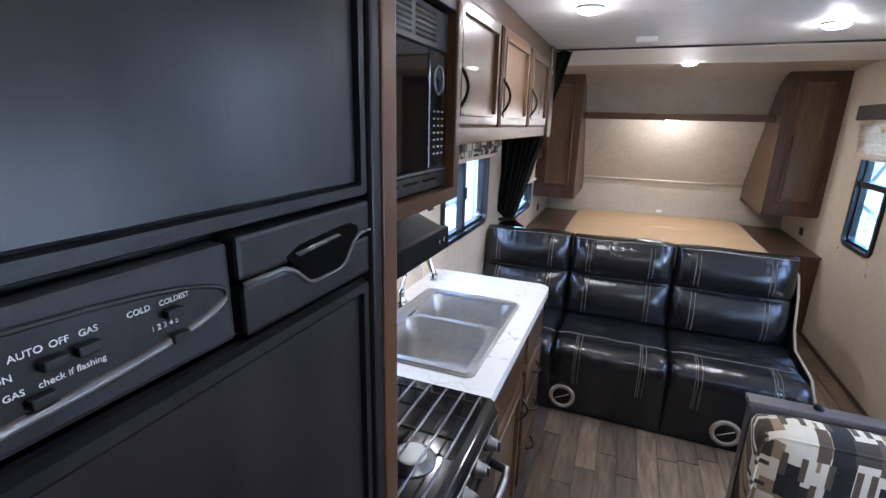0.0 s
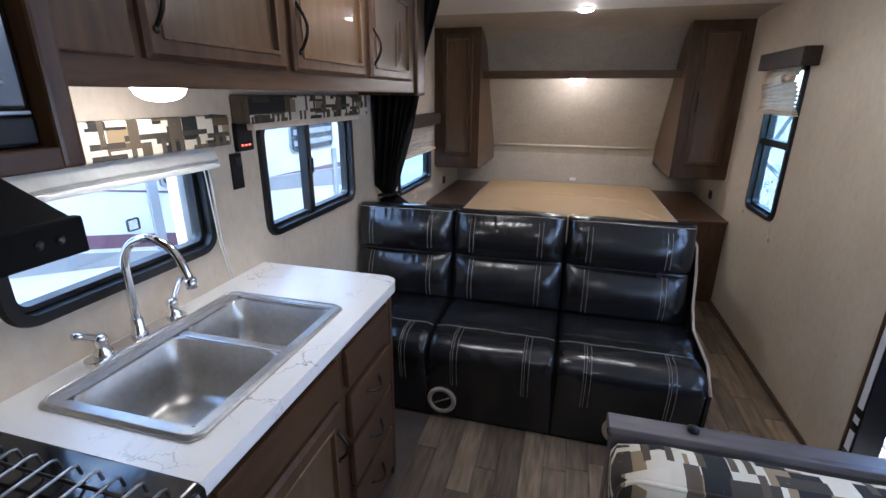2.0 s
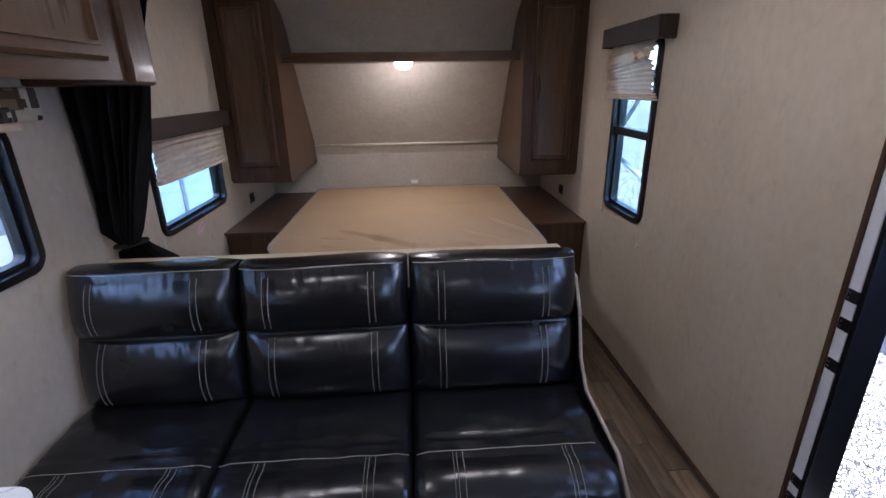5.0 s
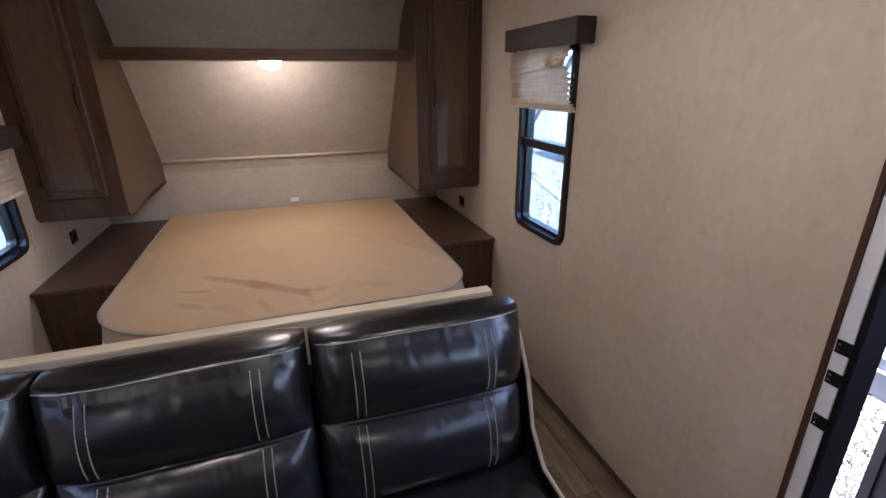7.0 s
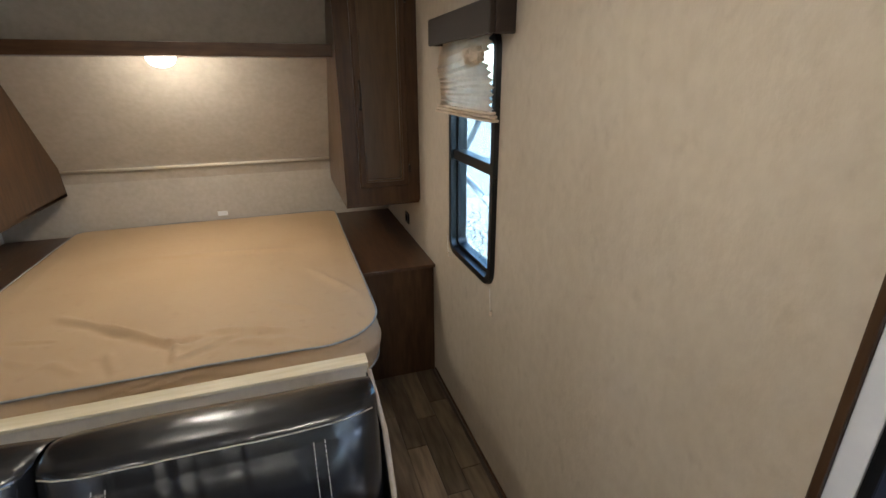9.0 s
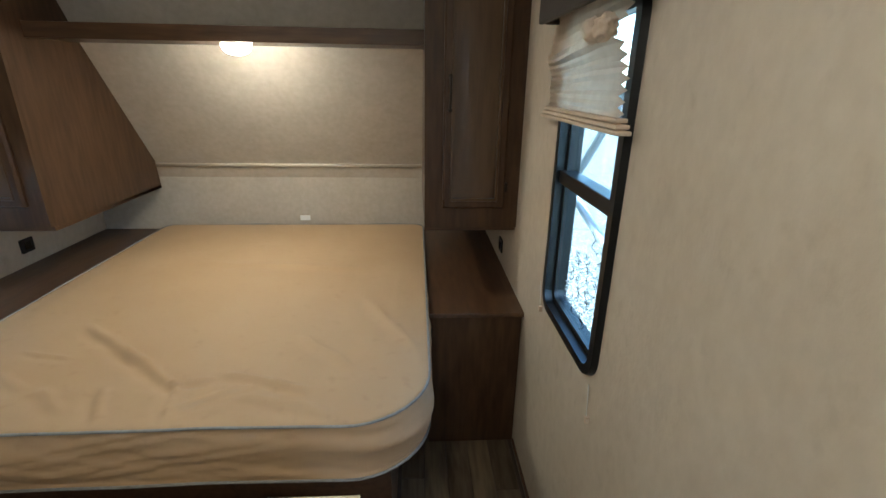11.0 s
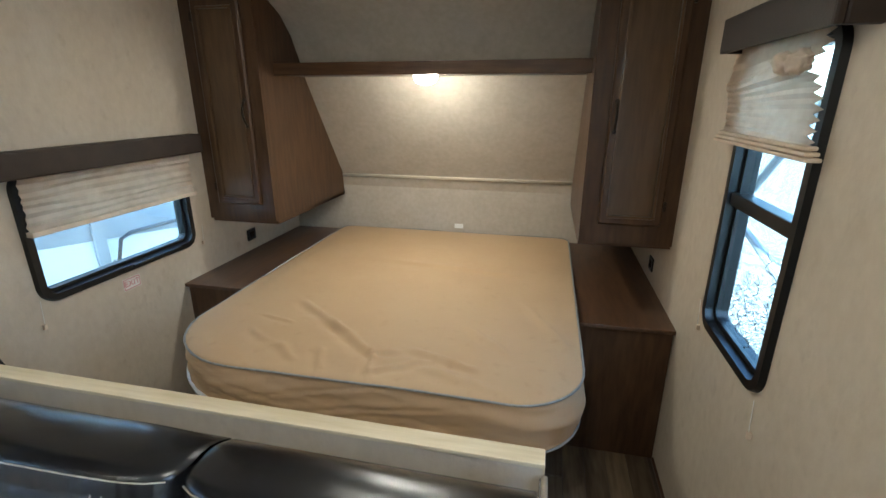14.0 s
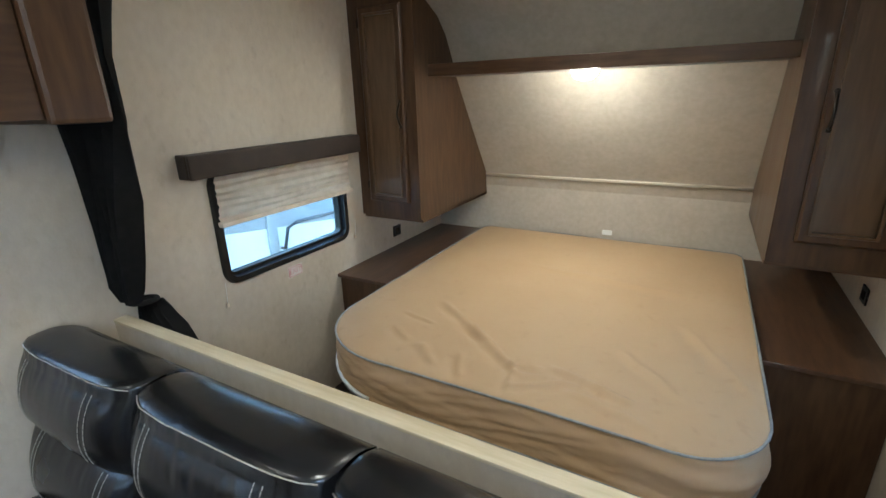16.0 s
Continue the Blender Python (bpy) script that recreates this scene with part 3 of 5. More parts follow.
# entry door: white jamb with black hinge leaves, screen door ajar
D1 = thing("door_1", (R, 2.12, 0.0), "open entry doorway with white metal jamb and dark screen door ajar", "door", kind="structure")
part("jamb", box(R - 0.004, R + 0.05, 2.434, 2.468, 0.0, 1.98, 0.003), M_JAMB, D1)
part("jamb_edge", box(R - 0.010, R + 0.006, 2.468, 2.482, 0.0, 1.98, 0.003), M_WOOD, D1, "dark brown edge trim")
part("jamb", box(R - 0.004, R + 0.05, 1.77, 1.806, 0.0, 1.98, 0.003), M_JAMB, D1)
part("head", box(R - 0.004, R + 0.05, 1.806, 2.434, 1.944, 1.98, 0.003), M_JAMB, D1)
part("threshold", box(R - 0.004, R + 0.07, 1.806, 2.434, 0.0, 0.026, 0.003), M_JAMB, D1)
part("seal", box(R - 0.0035, R + 0.088, 2.418, 2.4338, 0.02, 1.95, 0.004), M_BLACKPL, D1, "black rubber door seal")
for zz in (0.182, 0.307, 0.376, 0.783, 0.906, 0.988, 1.354, 1.42):
    h = part("hinge_leaf", box(R - 0.0075, R + 0.045, 2.430, 2.464, zz - 0.017, zz + 0.017, 0.002), M_BLACKPL, D1)
    for dz in (-0.007, 0.007):
        part("screw", lathe([(0.0028, 0), (0.0028, -0.001), (0.001, -0.0018)], (R - 0.0075, 2.456, zz + dz), "x", 8), M_CHROME, h)
_sd = bmesh.new()
ring_frame(0.0, 0.76, 0.03, 1.93, 0.03, 0.045, "y", -0.012, 0.012, bm=_sd)
box(0.04, 0.72, -0.006, 0.006, 0.07, 1.2, bm=_sd)
_rot = pose(R + 0.09, 1.80, 0, 0, 0, 66)
bmesh.ops.transform(_sd, matrix=_rot, verts=_sd.verts)
SD = part("screen_door", _sd, M_GREYPL, D1, "dark screen door with solid lower panel")

# kitchen side: fridge housing, range, counter
def wood_door(parent, x, y0, y1, z0, z1, handle_y=None, hz=(0, 0), axis="x", sgn=1, inset=0.055, name="door", hname="handle"):
    """A raised-frame cabinet door that faces +x (or -y), with a recessed panel and an arched pull."""
    b = bmesh.new()
    t = 0.02
    if axis == "x":
        ring_frame(y0, y1, z0, z1, 0.005, inset, "x", x, x + t, bm=b)
        d_ob = part(name, b, M_WOOD, parent)
        p = box(x, x + t * 0.45, y0 + inset - 0.002, y1 - inset + 0.002, z0 + inset - 0.002, z1 - inset + 0.002)
        ring_frame(y0 + inset - 0.006, y1 - inset + 0.006, z0 + inset - 0.006, z1 - inset + 0.006, 0.005, 0.013, "x", x + t * 0.4, x + t * 1.2, bm=p)
        part("panel", p, M_PANEL, d_ob)
        if handle_y is not None:
            za, zb = hz
            pts = [(x + t + 0.030 * math.sin(math.pi * k / 10), handle_y, za + (zb - za) * k / 10) for k in range(11)]
            pts[0], pts[-1] = (x + t - 0.002, handle_y, za), (x + t - 0.002, handle_y, zb)
            hb = tube(pts, 0.0055, 8)
            for q in (za, zb):
                lathe([(0.009, -0.002), (0.009, 0.003), (0.005, 0.006)], (x + t, handle_y, q), "x", 12, bm=hb)
            part(hname, hb, M_HANDLE, d_ob, smooth=True)
    else:
        ring_frame(y0, y1, z0, z1, 0.005, inset, "y", x, x - t, bm=b)
        d_ob = part(name, b, M_WOOD, parent)
        p = box(y0 + inset - 0.002, y1 - inset + 0.002, x - t * 0.45, x, z0 + inset - 0.002, z1 - inset + 0.002)
        ring_frame(y0 + inset - 0.004, y1 - inset + 0.004, z0 + inset - 0.004, z1 - inset + 0.004, 0.005, 0.013, "y", x - t * 0.4, x - t * 1.25, bm=p)
        part("panel", p, M_PANEL, d_ob)
        if handle_y is not None:
            za, zb = hz
            pts = [(handle_y, x - t - 0.028 * math.sin(math.pi * k / 10), za + (zb - za) * k / 10) for k in range(11)]
            hb = tube(pts, 0.0055, 8)
            for q in (za, zb):
                lathe([(0.009, 0.002), (0.009, -0.003), (0.005, -0.006)], (handle_y, x - t, q), "y", 12, bm=hb)
            part(hname, hb, M_HANDLE, d_ob, smooth=True)
    return d_ob


# refrigerator
FX = -0.24
F = thing("refrigerator", (-0.54, 0.2, 0.5), "black two-door trailer refrigerator with control strip and pocket handle", "refrigerator")
part("body", box(L + 0.01, FX - 0.05, -0.16, 0.435, 0.42, 1.97), M_BLACKPL, F)
def fridge_door(z0, z1, name):
    b = box(FX - 0.05, FX - 0.012, -0.155, 0.429, z0, z1, 0.004)
    ring_frame(-0.155, 0.429, z0, z1, 0.006, 0.013, "x", FX - 0.02, FX, bm=b)
    d = part(name, b, M_BLACKPL, F)
    part("panel", box(FX - 0.014, FX - 0.006, -0.14, 0.4145, z0 + 0.016, z1 - 0.018, 0.001, 1), M_FRIDGE, d, "black grained door panel")
    return d
fridge_door(1.540, 1.95, "upper_door")
fridge_door(0.45, 1.447, "lower_door")
part("strip", box(FX - 0.05, FX - 0.022, -0.155, 0.434, 1.449, 1.538), M_BLACKPL, F)
CP = part("control_panel", box(FX - 0.022, FX - 0.002, -0.10, 0.238, 1.458, 1.533, 0.004), M_GREYPL, F, "dark grey control panel with white lettering")
_e = [(0.06 + 0.172 * math.cos(radians(a)), 1.497 + 0.0245 * math.sin(radians(a))) for a in range(-88, 89, 8)]
_rim = tube([(FX - 0.001, -0.1, 1.4725)] + [(FX - 0.001, y, z) for y, z in _e] + [(FX - 0.001, -0.1, 1.5215)], 0.0018, 8)
part("rim", _rim, M_GREYPL, CP, smooth=True)
# Lower half repeated in paler, glossier grey: the bevel's highlight put into colour.
part("lower_rim", tube([(FX - 0.001, -0.1, 1.4725)] + [(FX - 0.001, y, z) for y, z in _e if z < 1.497], 0.0036, 8), M_SATIN, CP, smooth=True)
part("recess", prism([(-0.1, 1.474), *_e, (-0.1, 1.52)], "x", FX - 0.0025, FX - 0.0012), M_BLACKPL, CP)
for yy, zz in ((0.121, 1.4985), (0.137, 1.499), (0.188, 1.4995), (0.113, 1.482), (0.190, 1.482)):
    part("slider", box(FX - 0.002, FX + 0.005, yy - 0.006, yy + 0.006, zz - 0.003, zz + 0.003, 0.001), M_BLACKPL, CP)
for txt, yy, zz, sz in (("AUTO", 0.1115, 1.507, 0.0053), ("OFF", 0.126, 1.507, 0.0053), ("GAS", 0.140, 1.507, 0.0053), ("COLD", 0.168, 1.507, 0.0052), ("COLDEST", 0.1915, 1.507, 0.0049),
                        ("1 2 3 4 5", 0.183, 1.4925, 0.0052), ("check if flashing", 0.130, 1.4885, 0.0052), ("ON", 0.1005, 1.498, 0.0053), ("GAS", 0.1035, 1.4885, 0.0048)):
    text_mesh(txt, sz, facing(FX - 0.0008, yy, zz), "lettering", M_INK, CP)
# pocket handle: two blocks, a flat black slab painting the scoop's shade
H = part("handle", box(FX - 0.022, FX + 0.001, 0.243, 0.428, 1.501, 1.536, 0.004), M_BLACKPL, F, "black handle block with scooped pocket")
part("lower_block", box(FX - 0.022, FX + 0.001, 0.246, 0.428, 1.455, 1.497, 0.004), M_BLACKPL, H)
_sc = prism([(0.294, 1.507), (0.300, 1.500), (0.318, 1.480), (0.330, 1.4765), (0.366, 1.4765), (0.378, 1.480), (0.392, 1.497), (0.404, 1.5065), (0.402, 1.5135), (0.390, 1.518), (0.372, 1.518), (0.312, 1.514)], "x", FX - 0.001, FX + 0.0022, 0.0)
part("pocket", _sc, M_POCKETSHADE, H)
part("pocket_ledge", prism([(0.304, 1.5085), (0.366, 1.5125), (0.372, 1.509), (0.308, 1.5045)], "x", FX + 0.0012, FX + 0.0036), M_SATIN, H, "grey inner finger ledge", smooth=True)
part("pocket_rim", tube([(FX + 0.0016, y, z) for y, z in ((0.246, 1.4985), (0.290, 1.4985), (0.304, 1.492), (0.319, 1.4785), (0.330, 1.475), (0.366, 1.475), (0.379, 1.479), (0.393, 1.496), (0.404, 1.503), (0.427, 1.5045))], 0.0024, 8), M_SATIN, H, smooth=True)
# wooden housing round it
FH = thing("fridge_housing", (-0.54, 0.2, 0.0), "brown wood housing panels around the refrigerator", "cabinet")
part("side_panel", box(L, -0.240, 0.452, 0.484, 0.0, TOP, 0.003), M_WOOD, FH)
part("side_panel", box(L, -0.235, -0.2, -0.165, 0.0, TOP, 0.003), M_WOOD, FH)
part("edge_bead", box(-0.262, -0.236, 0.431, 0.452, 0.0, TOP - 0.001, 0.004), M_BLACKPL, FH, "black edge bead")
part("face_strip", box(-0.2395, -0.2345, 0.4525, 0.486, 0.0, TOP - 0.002, 0.003), M_WOOD, FH)
part("lower_panel", box(L, -0.24, -0.165, 0.445, 0.0, 0.41), M_WOOD, FH)
part("top_panel", box(L, -0.24, -0.165, 0.445, 1.975, TOP - 0.003), M_WOOD, FH)

# microwave tower
MW = thing("microwave_cabinet", (-0.6, 0.8, 1.43), "brown wood wall cabinet housing the microwave", "cabinet")
part("side_panel", box(L, -0.385, 1.082, 1.115, 1.43, TOP - 0.002, 0.006), M_WOOD, MW)
part("side_panel", box(L, -0.385, 0.484, 0.50, 1.43, TOP - 0.002, 0.003), M_WOOD, MW)
part("bottom_rail", box(-0.415, -0.385, 0.50, 1.082, 1.43, 1.462, 0.003), M_WOODH, MW)
part("bottom_panel", box(L, -0.415, 0.50, 1.082, 1.435, 1.452), M_WOODH, MW)
part("top_rail", box(-0.415, -0.39, 0.50, 1.082, 1.86, TOP - 0.004, 0.003), M_GREYPL, MW)
MO = thing("microwave_oven", (-0.6, 0.8, 1.455), "glossy black built-in microwave with keypad and vents", "microwave")
part("body", box(L + 0.05, -0.43, 0.52, 1.075, 1.463, 1.855), M_BLACKPL, MO)
part("door", box(-0.43, -0.405, 0.52, 0.96, 1.512, 1.768, 0.006), M_MWGLASS, MO, "glossy black glass door")
part("keypad_panel", box(-0.43, -0.404, 0.962, 1.068, 1.512, 1.768, 0.006), M_GLOSSBLK, MO)
part("chrome_strip", box(-0.41, -0.4035, 0.52, 1.068, 1.506, 1.5115, 0.001), M_STEELWIRE, MO)
for j in range(7):
    for i in range(3):
        part("key", box(-0.4045, -0.4036, 0.986 + i * 0.023, 0.998 + i * 0.023, 1.545 + j * 0.0155, 1.549 + j * 0.0155), M_KEY, MO)
part("display_ring", tube([(-0.404, 1.015 + 0.026 * math.cos(a), 1.708 + 0.030 * math.sin(a)) for a in (2 * math.pi * k / 24 for k in range(24))], 0.003, 6, True), M_STEELWIRE, MO, smooth=True)
part("display", lathe([(0.022, 0.0), (0.022, 0.0015), (0.0, 0.002)], (-0.405, 1.015, 1.708), "x", 20), M_TINT, MO)
for z0, z1, mm in ((1.466, 1.503, M_BLACKPL), (1.772, 1.853, M_GREYPL)):
    part("vent_strip", box(-0.43, -0.408, 0.52, 1.072, z0, z1, 0.003), mm, MO)
for i in range(5):
    part("vent_slot", box(-0.409, -0.4065, 0.56 + i * 0.095, 0.635 + i * 0.095, 1.486, 1.492), M_GLOSSBLK, MO)
for k in range(6):
    for y0 in (0.78, 0.90):
        part("vent_slot", box(-0.409, -0.4065, y0, y0 + 0.1, 1.784 + k * 0.0105, 1.789 + k * 0.0105), M_GLOSSBLK, MO)

# range hood with a leaflet on it
HD = thing("range_hood", (-0.6, 0.8, 1.3), "black sloped range hood under the microwave", "range hood")
part("canopy", prism([(L, 1.30), (-0.415, 1.30), (-0.415, 1.352), (-0.60, 1.43), (L, 1.43)], "y", 0.50, 1.095, 0.002), M_HOOD, HD)
part("front_lip", box(-0.42, -0.402, 0.495, 1.10, 1.298, 1.356, 0.004), M_HOOD, HD)
for yy in (1.03, 1.06):
    part("button", lathe([(0.007, 0), (0.007, 0.003), (0.004, 0.005)], (-0.402, yy, 1.328), "x", 12), M_GLOSSBLK, HD)
tagged(part("leaflet", prism([(-0.56, 1.4145), (-0.56, 1.4165), (-0.428, 1.3605), (-0.428, 1.3585)], "y", 0.56, 0.80), M_PAPERSHEET), "white printed leaflet lying on the range hood", "leaflet")
for k, (y0, y1) in enumerate(((0.58, 0.70), (0.58, 0.76), (0.58, 0.74), (0.58, 0.77))):
    xq = -0.545 + k * 0.028
    zq = 1.4168 - (xq + 0.56) * 0.4242
    part("print_bar", prism([(xq, zq - 0.0002), (xq, zq + 0.0006), (xq + 0.010, zq - 0.0036), (xq + 0.010, zq - 0.0044)], "y", y0, y1), M_RED if k < 2 else M_KEY, bpy.data.objects["leaflet"])

# range
ST = thing("gas_range", (-0.5, 0.8, 0.0), "black gas range with wire grates and oven door", "stove")
part("body", box(L + 0.02, -0.27, 0.50, 1.062, 0.05, 0.86), M_BLACKPL, ST)
part("cooktop", prism([(L + 0.07, 0.86), (-0.245, 0.86), (-0.245, 0.882), (-0.26, 0.892), (L + 0.07, 0.892)], "y", 0.50, 1.080, 0.004), M_GLOSSBLK, ST)
part("back_rim", box(L + 0.07, L + 0.11, 0.50, 1.080, 0.89, 0.905, 0.004), M_GLOSSBLK, ST)
part("control_panel", prism([(-0.272, 0.79), (-0.228, 0.79), (-0.232, 0.862), (-0.246, 0.886), (-0.272, 0.886)], "y", 0.50, 1.066, 0.003), M_GLOSSBLK, ST)
part("trim_line", box(-0.229, -0.2265, 0.52, 1.05, 0.868, 0.872), M_STEELWIRE, ST)
part("oven_door", box(-0.272, -0.226, 0.51, 1.058, 0.33, 0.775, 0.006), M_GLOSSBLK, ST)
part("oven_handle", tube([(-0.226, 0.55, 0.735), (-0.186, 0.56, 0.735), (-0.182, 0.60, 0.735), (-0.182, 0.97, 0.735), (-0.186, 1.01, 0.735), (-0.226, 1.02, 0.735)], 0.012, 10), M_STEELWIRE, ST, "brushed bar handle", smooth=True)
for yy in (0.60, 0.69, 0.78, 0.87, 0.965):
    k = part("knob", lathe([(0.021, 0), (0.021, 0.006), (0.017, 0.010), (0.015, 0.026), (0.010, 0.029)], (-0.231, yy, 0.838), "x", 16), M_STEELWIRE, ST, smooth=True)
    part("grip", box(-0.21, -0.196, yy - 0.004, yy + 0.004, 0.824, 0.852, 0.002), M_STEELWIRE, k)
for bx, by, br in ((-0.532, 0.910, 0.031), (-0.352, 0.778, 0.034), (-0.60, 0.64, 0.031)):
    b = part("burner", lathe([(br + 0.02, 0.0), (br + 0.02, 0.005), (br + 0.012, 0.006), (br + 0.008, 0.014), (br - 0.004, 0.016)], (bx, by, 0.891), "z", 28), M_STEELWIRE, ST, smooth=True)
    # White base colour stands in for the glare on the cap.
    part("cap", lathe([(br, 0.014), (br, 0.020), (br - 0.008, 0.024), (0.002, 0.025)], (bx, by, 0.891), "z", 28), M_WHITEPL, b, "burner cap with its glare painted white", smooth=True)
for k in range(10):
    xx = -0.70 + k * 0.0475
    part("grate_wire", tube([(xx, 0.53, 0.899), (xx, 0.534, 0.920), (xx, 0.542, 0.924), (xx, 1.022, 0.924), (xx, 1.03, 0.920), (xx, 1.034, 0.899)], 0.0031, 6), M_STEELWIRE, ST, smooth=True)
for yy in (0.565, 0.845, 1.0):
    part("grate_wire", tube([(-0.745, yy, 0.9185), (-0.28, yy, 0.9185)], 0.0034, 6), M_HANDLE, ST, smooth=True)

# counter with sink
cz0, cz1 = 0.848, 0.886
SX0, SX1, SY0, SY1 = -0.750, -0.347, 1.167, 1.780
CT = thing("worktop", (-0.55, 1.5, cz0), "white marbled laminate worktop with rounded corner", "worktop")
part("slab", wall_panel("z", cz0, cz1, L, -0.320, 1.083, 2.088, [(SX0 + 0.015, SX1 - 0.015, SY0 + 0.015, SY1 - 0.015)]), M_COUNTER, CT)
_edge = [(-0.320, 1.083), (-0.262, 1.083), (-0.260, 1.087), (-0.260, 2.028)] + [(-0.320 + 0.06 * math.cos(radians(a)), 2.028 + 0.06 * math.sin(radians(a))) for a in range(10, 91, 10)]
part("front_edge", prism(_edge, "z", cz0, cz1), M_COUNTER, CT)
part("back_strip", box(L, L + 0.068, 0.486, 1.083, cz0, cz1), M_COUNTER, CT)

SK = thing("sink", (-0.54, 1.49, 0.7), "brushed steel double bowl drop-in sink", "sink")
_rim = ring_frame(SX0 - 0.012, SX1 + 0.012, SY0 - 0.012, SY1 + 0.012, 0.03, 0.03, "z", 0.884, 0.896)
part("rim", _rim, M_SINK, SK)
part("bead", tube([(x, y, 0.8955) for x, y in rounded(SX0 - 0.004, SX1 + 0.004, SY0 - 0.004, SY1 + 0.004, 0.03, 6)], 0.0035, 6, True), M_SINK, SK, "raised bead round the rim", smooth=True)
def bowl(y0, y1, x0, x1, depth):
    m = bmesh.new()
    loops = []
    for k, (ins, z) in enumerate(((0.0, 0.892), (0.006, 0.886), (0.012, 0.88 - depth * 0.5), (0.018, 0.885 - depth * 0.85), (0.035, 0.889 - depth), (0.06, 0.888 - depth))):
        loops.append([m.verts.new((x, y, z)) for x, y in rounded(x0 + ins, x1 - ins, y0 + ins, y1 - ins, 0.045, 6)])
    n = len(loops[0])
    for q, w in zip(loops, loops[1:]):
        for k in range(n):
            m.faces.new((q[k], q[(k + 1) % n], w[(k + 1) % n], w[k]))
    m.faces.new(loops[-1])
    bmesh.ops.recalc_face_normals(m, faces=m.faces)
    bmesh.ops.solidify(m, geom=m.faces[:], thickness=-0.003)
    return m
for y0, y1 in ((1.185, 1.496), (1.516, 1.762)):
    bb = part("bowl", bowl(y0, y1, SX0 + 0.040, SX1 - 0.012, 0.165), M_SINK, SK, smooth=True)
    yc, xc = (y0 + y1) / 2 - 0.03, (SX0 + SX1) / 2 + 0.03
    dr = part("drain", lathe([(0.045, 0.0), (0.045, 0.003), (0.038, 0.005), (0.034, 0.001), (0.030, 0.001)], (xc, yc, 0.724), "z", 28), M_CHROME, bb, smooth=True)
    part("strainer", lathe([(0.033, 0.001), (0.033, 0.002), (0.018, 0.003), (0.016, 0.007), (0.004, 0.009)], (xc, yc, 0.7255), "z", 24), M_GLOSSBLK, bb, smooth=True)
part("divider", box(SX0 + 0.05, SX1 - 0.01, 1.492, 1.520, 0.875, 0.8935, 0.005), M_SINK, SK)
_fl = bmesh.new()
box(SX0 + 0.012, SX0 + 0.045, SY0 + 0.01, SY1 - 0.01, 0.884, 0.894, bm=_fl)
box(SX1 - 0.022, SX1 - 0.005, SY0 + 0.01, SY1 - 0.01, 0.884, 0.894, bm=_fl)
box(SX0 + 0.05, SX1 - 0.02, SY0 + 0.01, 1.19, 0.884, 0.894, bm=_fl)
box(SX0 + 0.05, SX1 - 0.02, 1.755, SY1 - 0.01, 0.884, 0.894, bm=_fl)
part("deck", _fl, M_SINK, SK)

FC = thing("faucet", (-0.785, 1.45, 0.886), "chrome gooseneck kitchen faucet with two lever handles", "faucet")
part("base_plate", prism(rounded(-0.815, -0.757, 1.30, 1.605, 0.027, 6), "z", 0.886, 0.902, 0.003), M_CHROME, FC)
_fx, _fy = -0.785, 1.452
_g = [(_fx, _fy, 0.90), (_fx, _fy, 1.0), (_fx, _fy, 1.095)] + [(_fx + 0.086 - 0.086 * math.cos(radians(a)), _fy + 0.008 * (1 - math.cos(radians(a))), 1.10 + 0.086 * math.sin(radians(a))) for a in range(12, 163, 12)] + [(_fx + 0.182, _fy + 0.017, 1.09), (_fx + 0.187, _fy + 0.018, 1.072)]
part("spout", tube(_g, 0.011, 12), M_CHROME, FC, smooth=True)
part("collar", lathe([(0.021, 0), (0.021, 0.012), (0.016, 0.02), (0.015, 0.05), (0.0115, 0.055)], (_fx, _fy, 0.901), "z", 18), M_CHROME, FC, smooth=True)
part("aerator", lathe([(0.014, 0.004), (0.014, -0.02), (0.010, -0.022)], (_fx + 0.187, _fy + 0.018, 1.078), "z", 14), M_CHROME, FC, smooth=True)
for yy, dy, dz in ((1.345, -0.055, 0.03), (1.572, 0.055, 0.05)):
    hd = part("lever_base", lathe([(0.022, 0), (0.022, 0.01), (0.015, 0.018), (0.015, 0.038), (0.018, 0.043), (0.013, 0.056), (0.004, 0.059)], (_fx, yy, 0.901), "z", 18), M_CHROME, FC, smooth=True)
    part("lever", tube([(_fx, yy, 0.948), (_fx - 0.002, yy + dy * 0.3, 0.95 + dz * 0.3), (_fx - 0.006, yy + dy * 0.7, 0.95 + dz * 0.8), (_fx - 0.008, yy + dy, 0.95 + dz)], 0.0078, 8, flat=1.3), M_CHROME, hd, smooth=True)

# base cabinets under the counter
BC = thing("base_cabinet", (-0.5, 1.57, 0.0), "brown wood base cabinet with sink door and drawer stack", "cabinet")
part("carcass", box(L, -0.300, 1.075, 2.05, 0.0, 0.72), M_WOOD, BC)
part("end_panel", box(L, -0.283, 2.03, 2.056, 0.0, 0.845, 0.003), M_WOOD, BC)
part("face_frame", box(-0.302, -0.285, 1.078, 2.028, 0.06, 0.845, 0.002), M_WOODH, BC)
wood_door(BC, -0.284, 1.12, 1.60, 0.09, 0.68, 1.565, (0.50, 0.60))
for z0, z1 in ((0.50, 0.66), (0.31, 0.48), (0.10, 0.29)):
    d = part("drawer", box(-0.284, -0.264, 1.655, 1.985, z0, z1, 0.006), M_WOODH, BC)
    zc = (z0 + z1) / 2 + 0.02
    part("handle", tube([(-0.265 + 0.028 * math.sin(math.pi * k / 10), 1.77 + 0.01 * k, zc - 0.014 * math.sin(math.pi * k / 10)) for k in range(11)], 0.0055, 8), M_HANDLE, d, smooth=True)
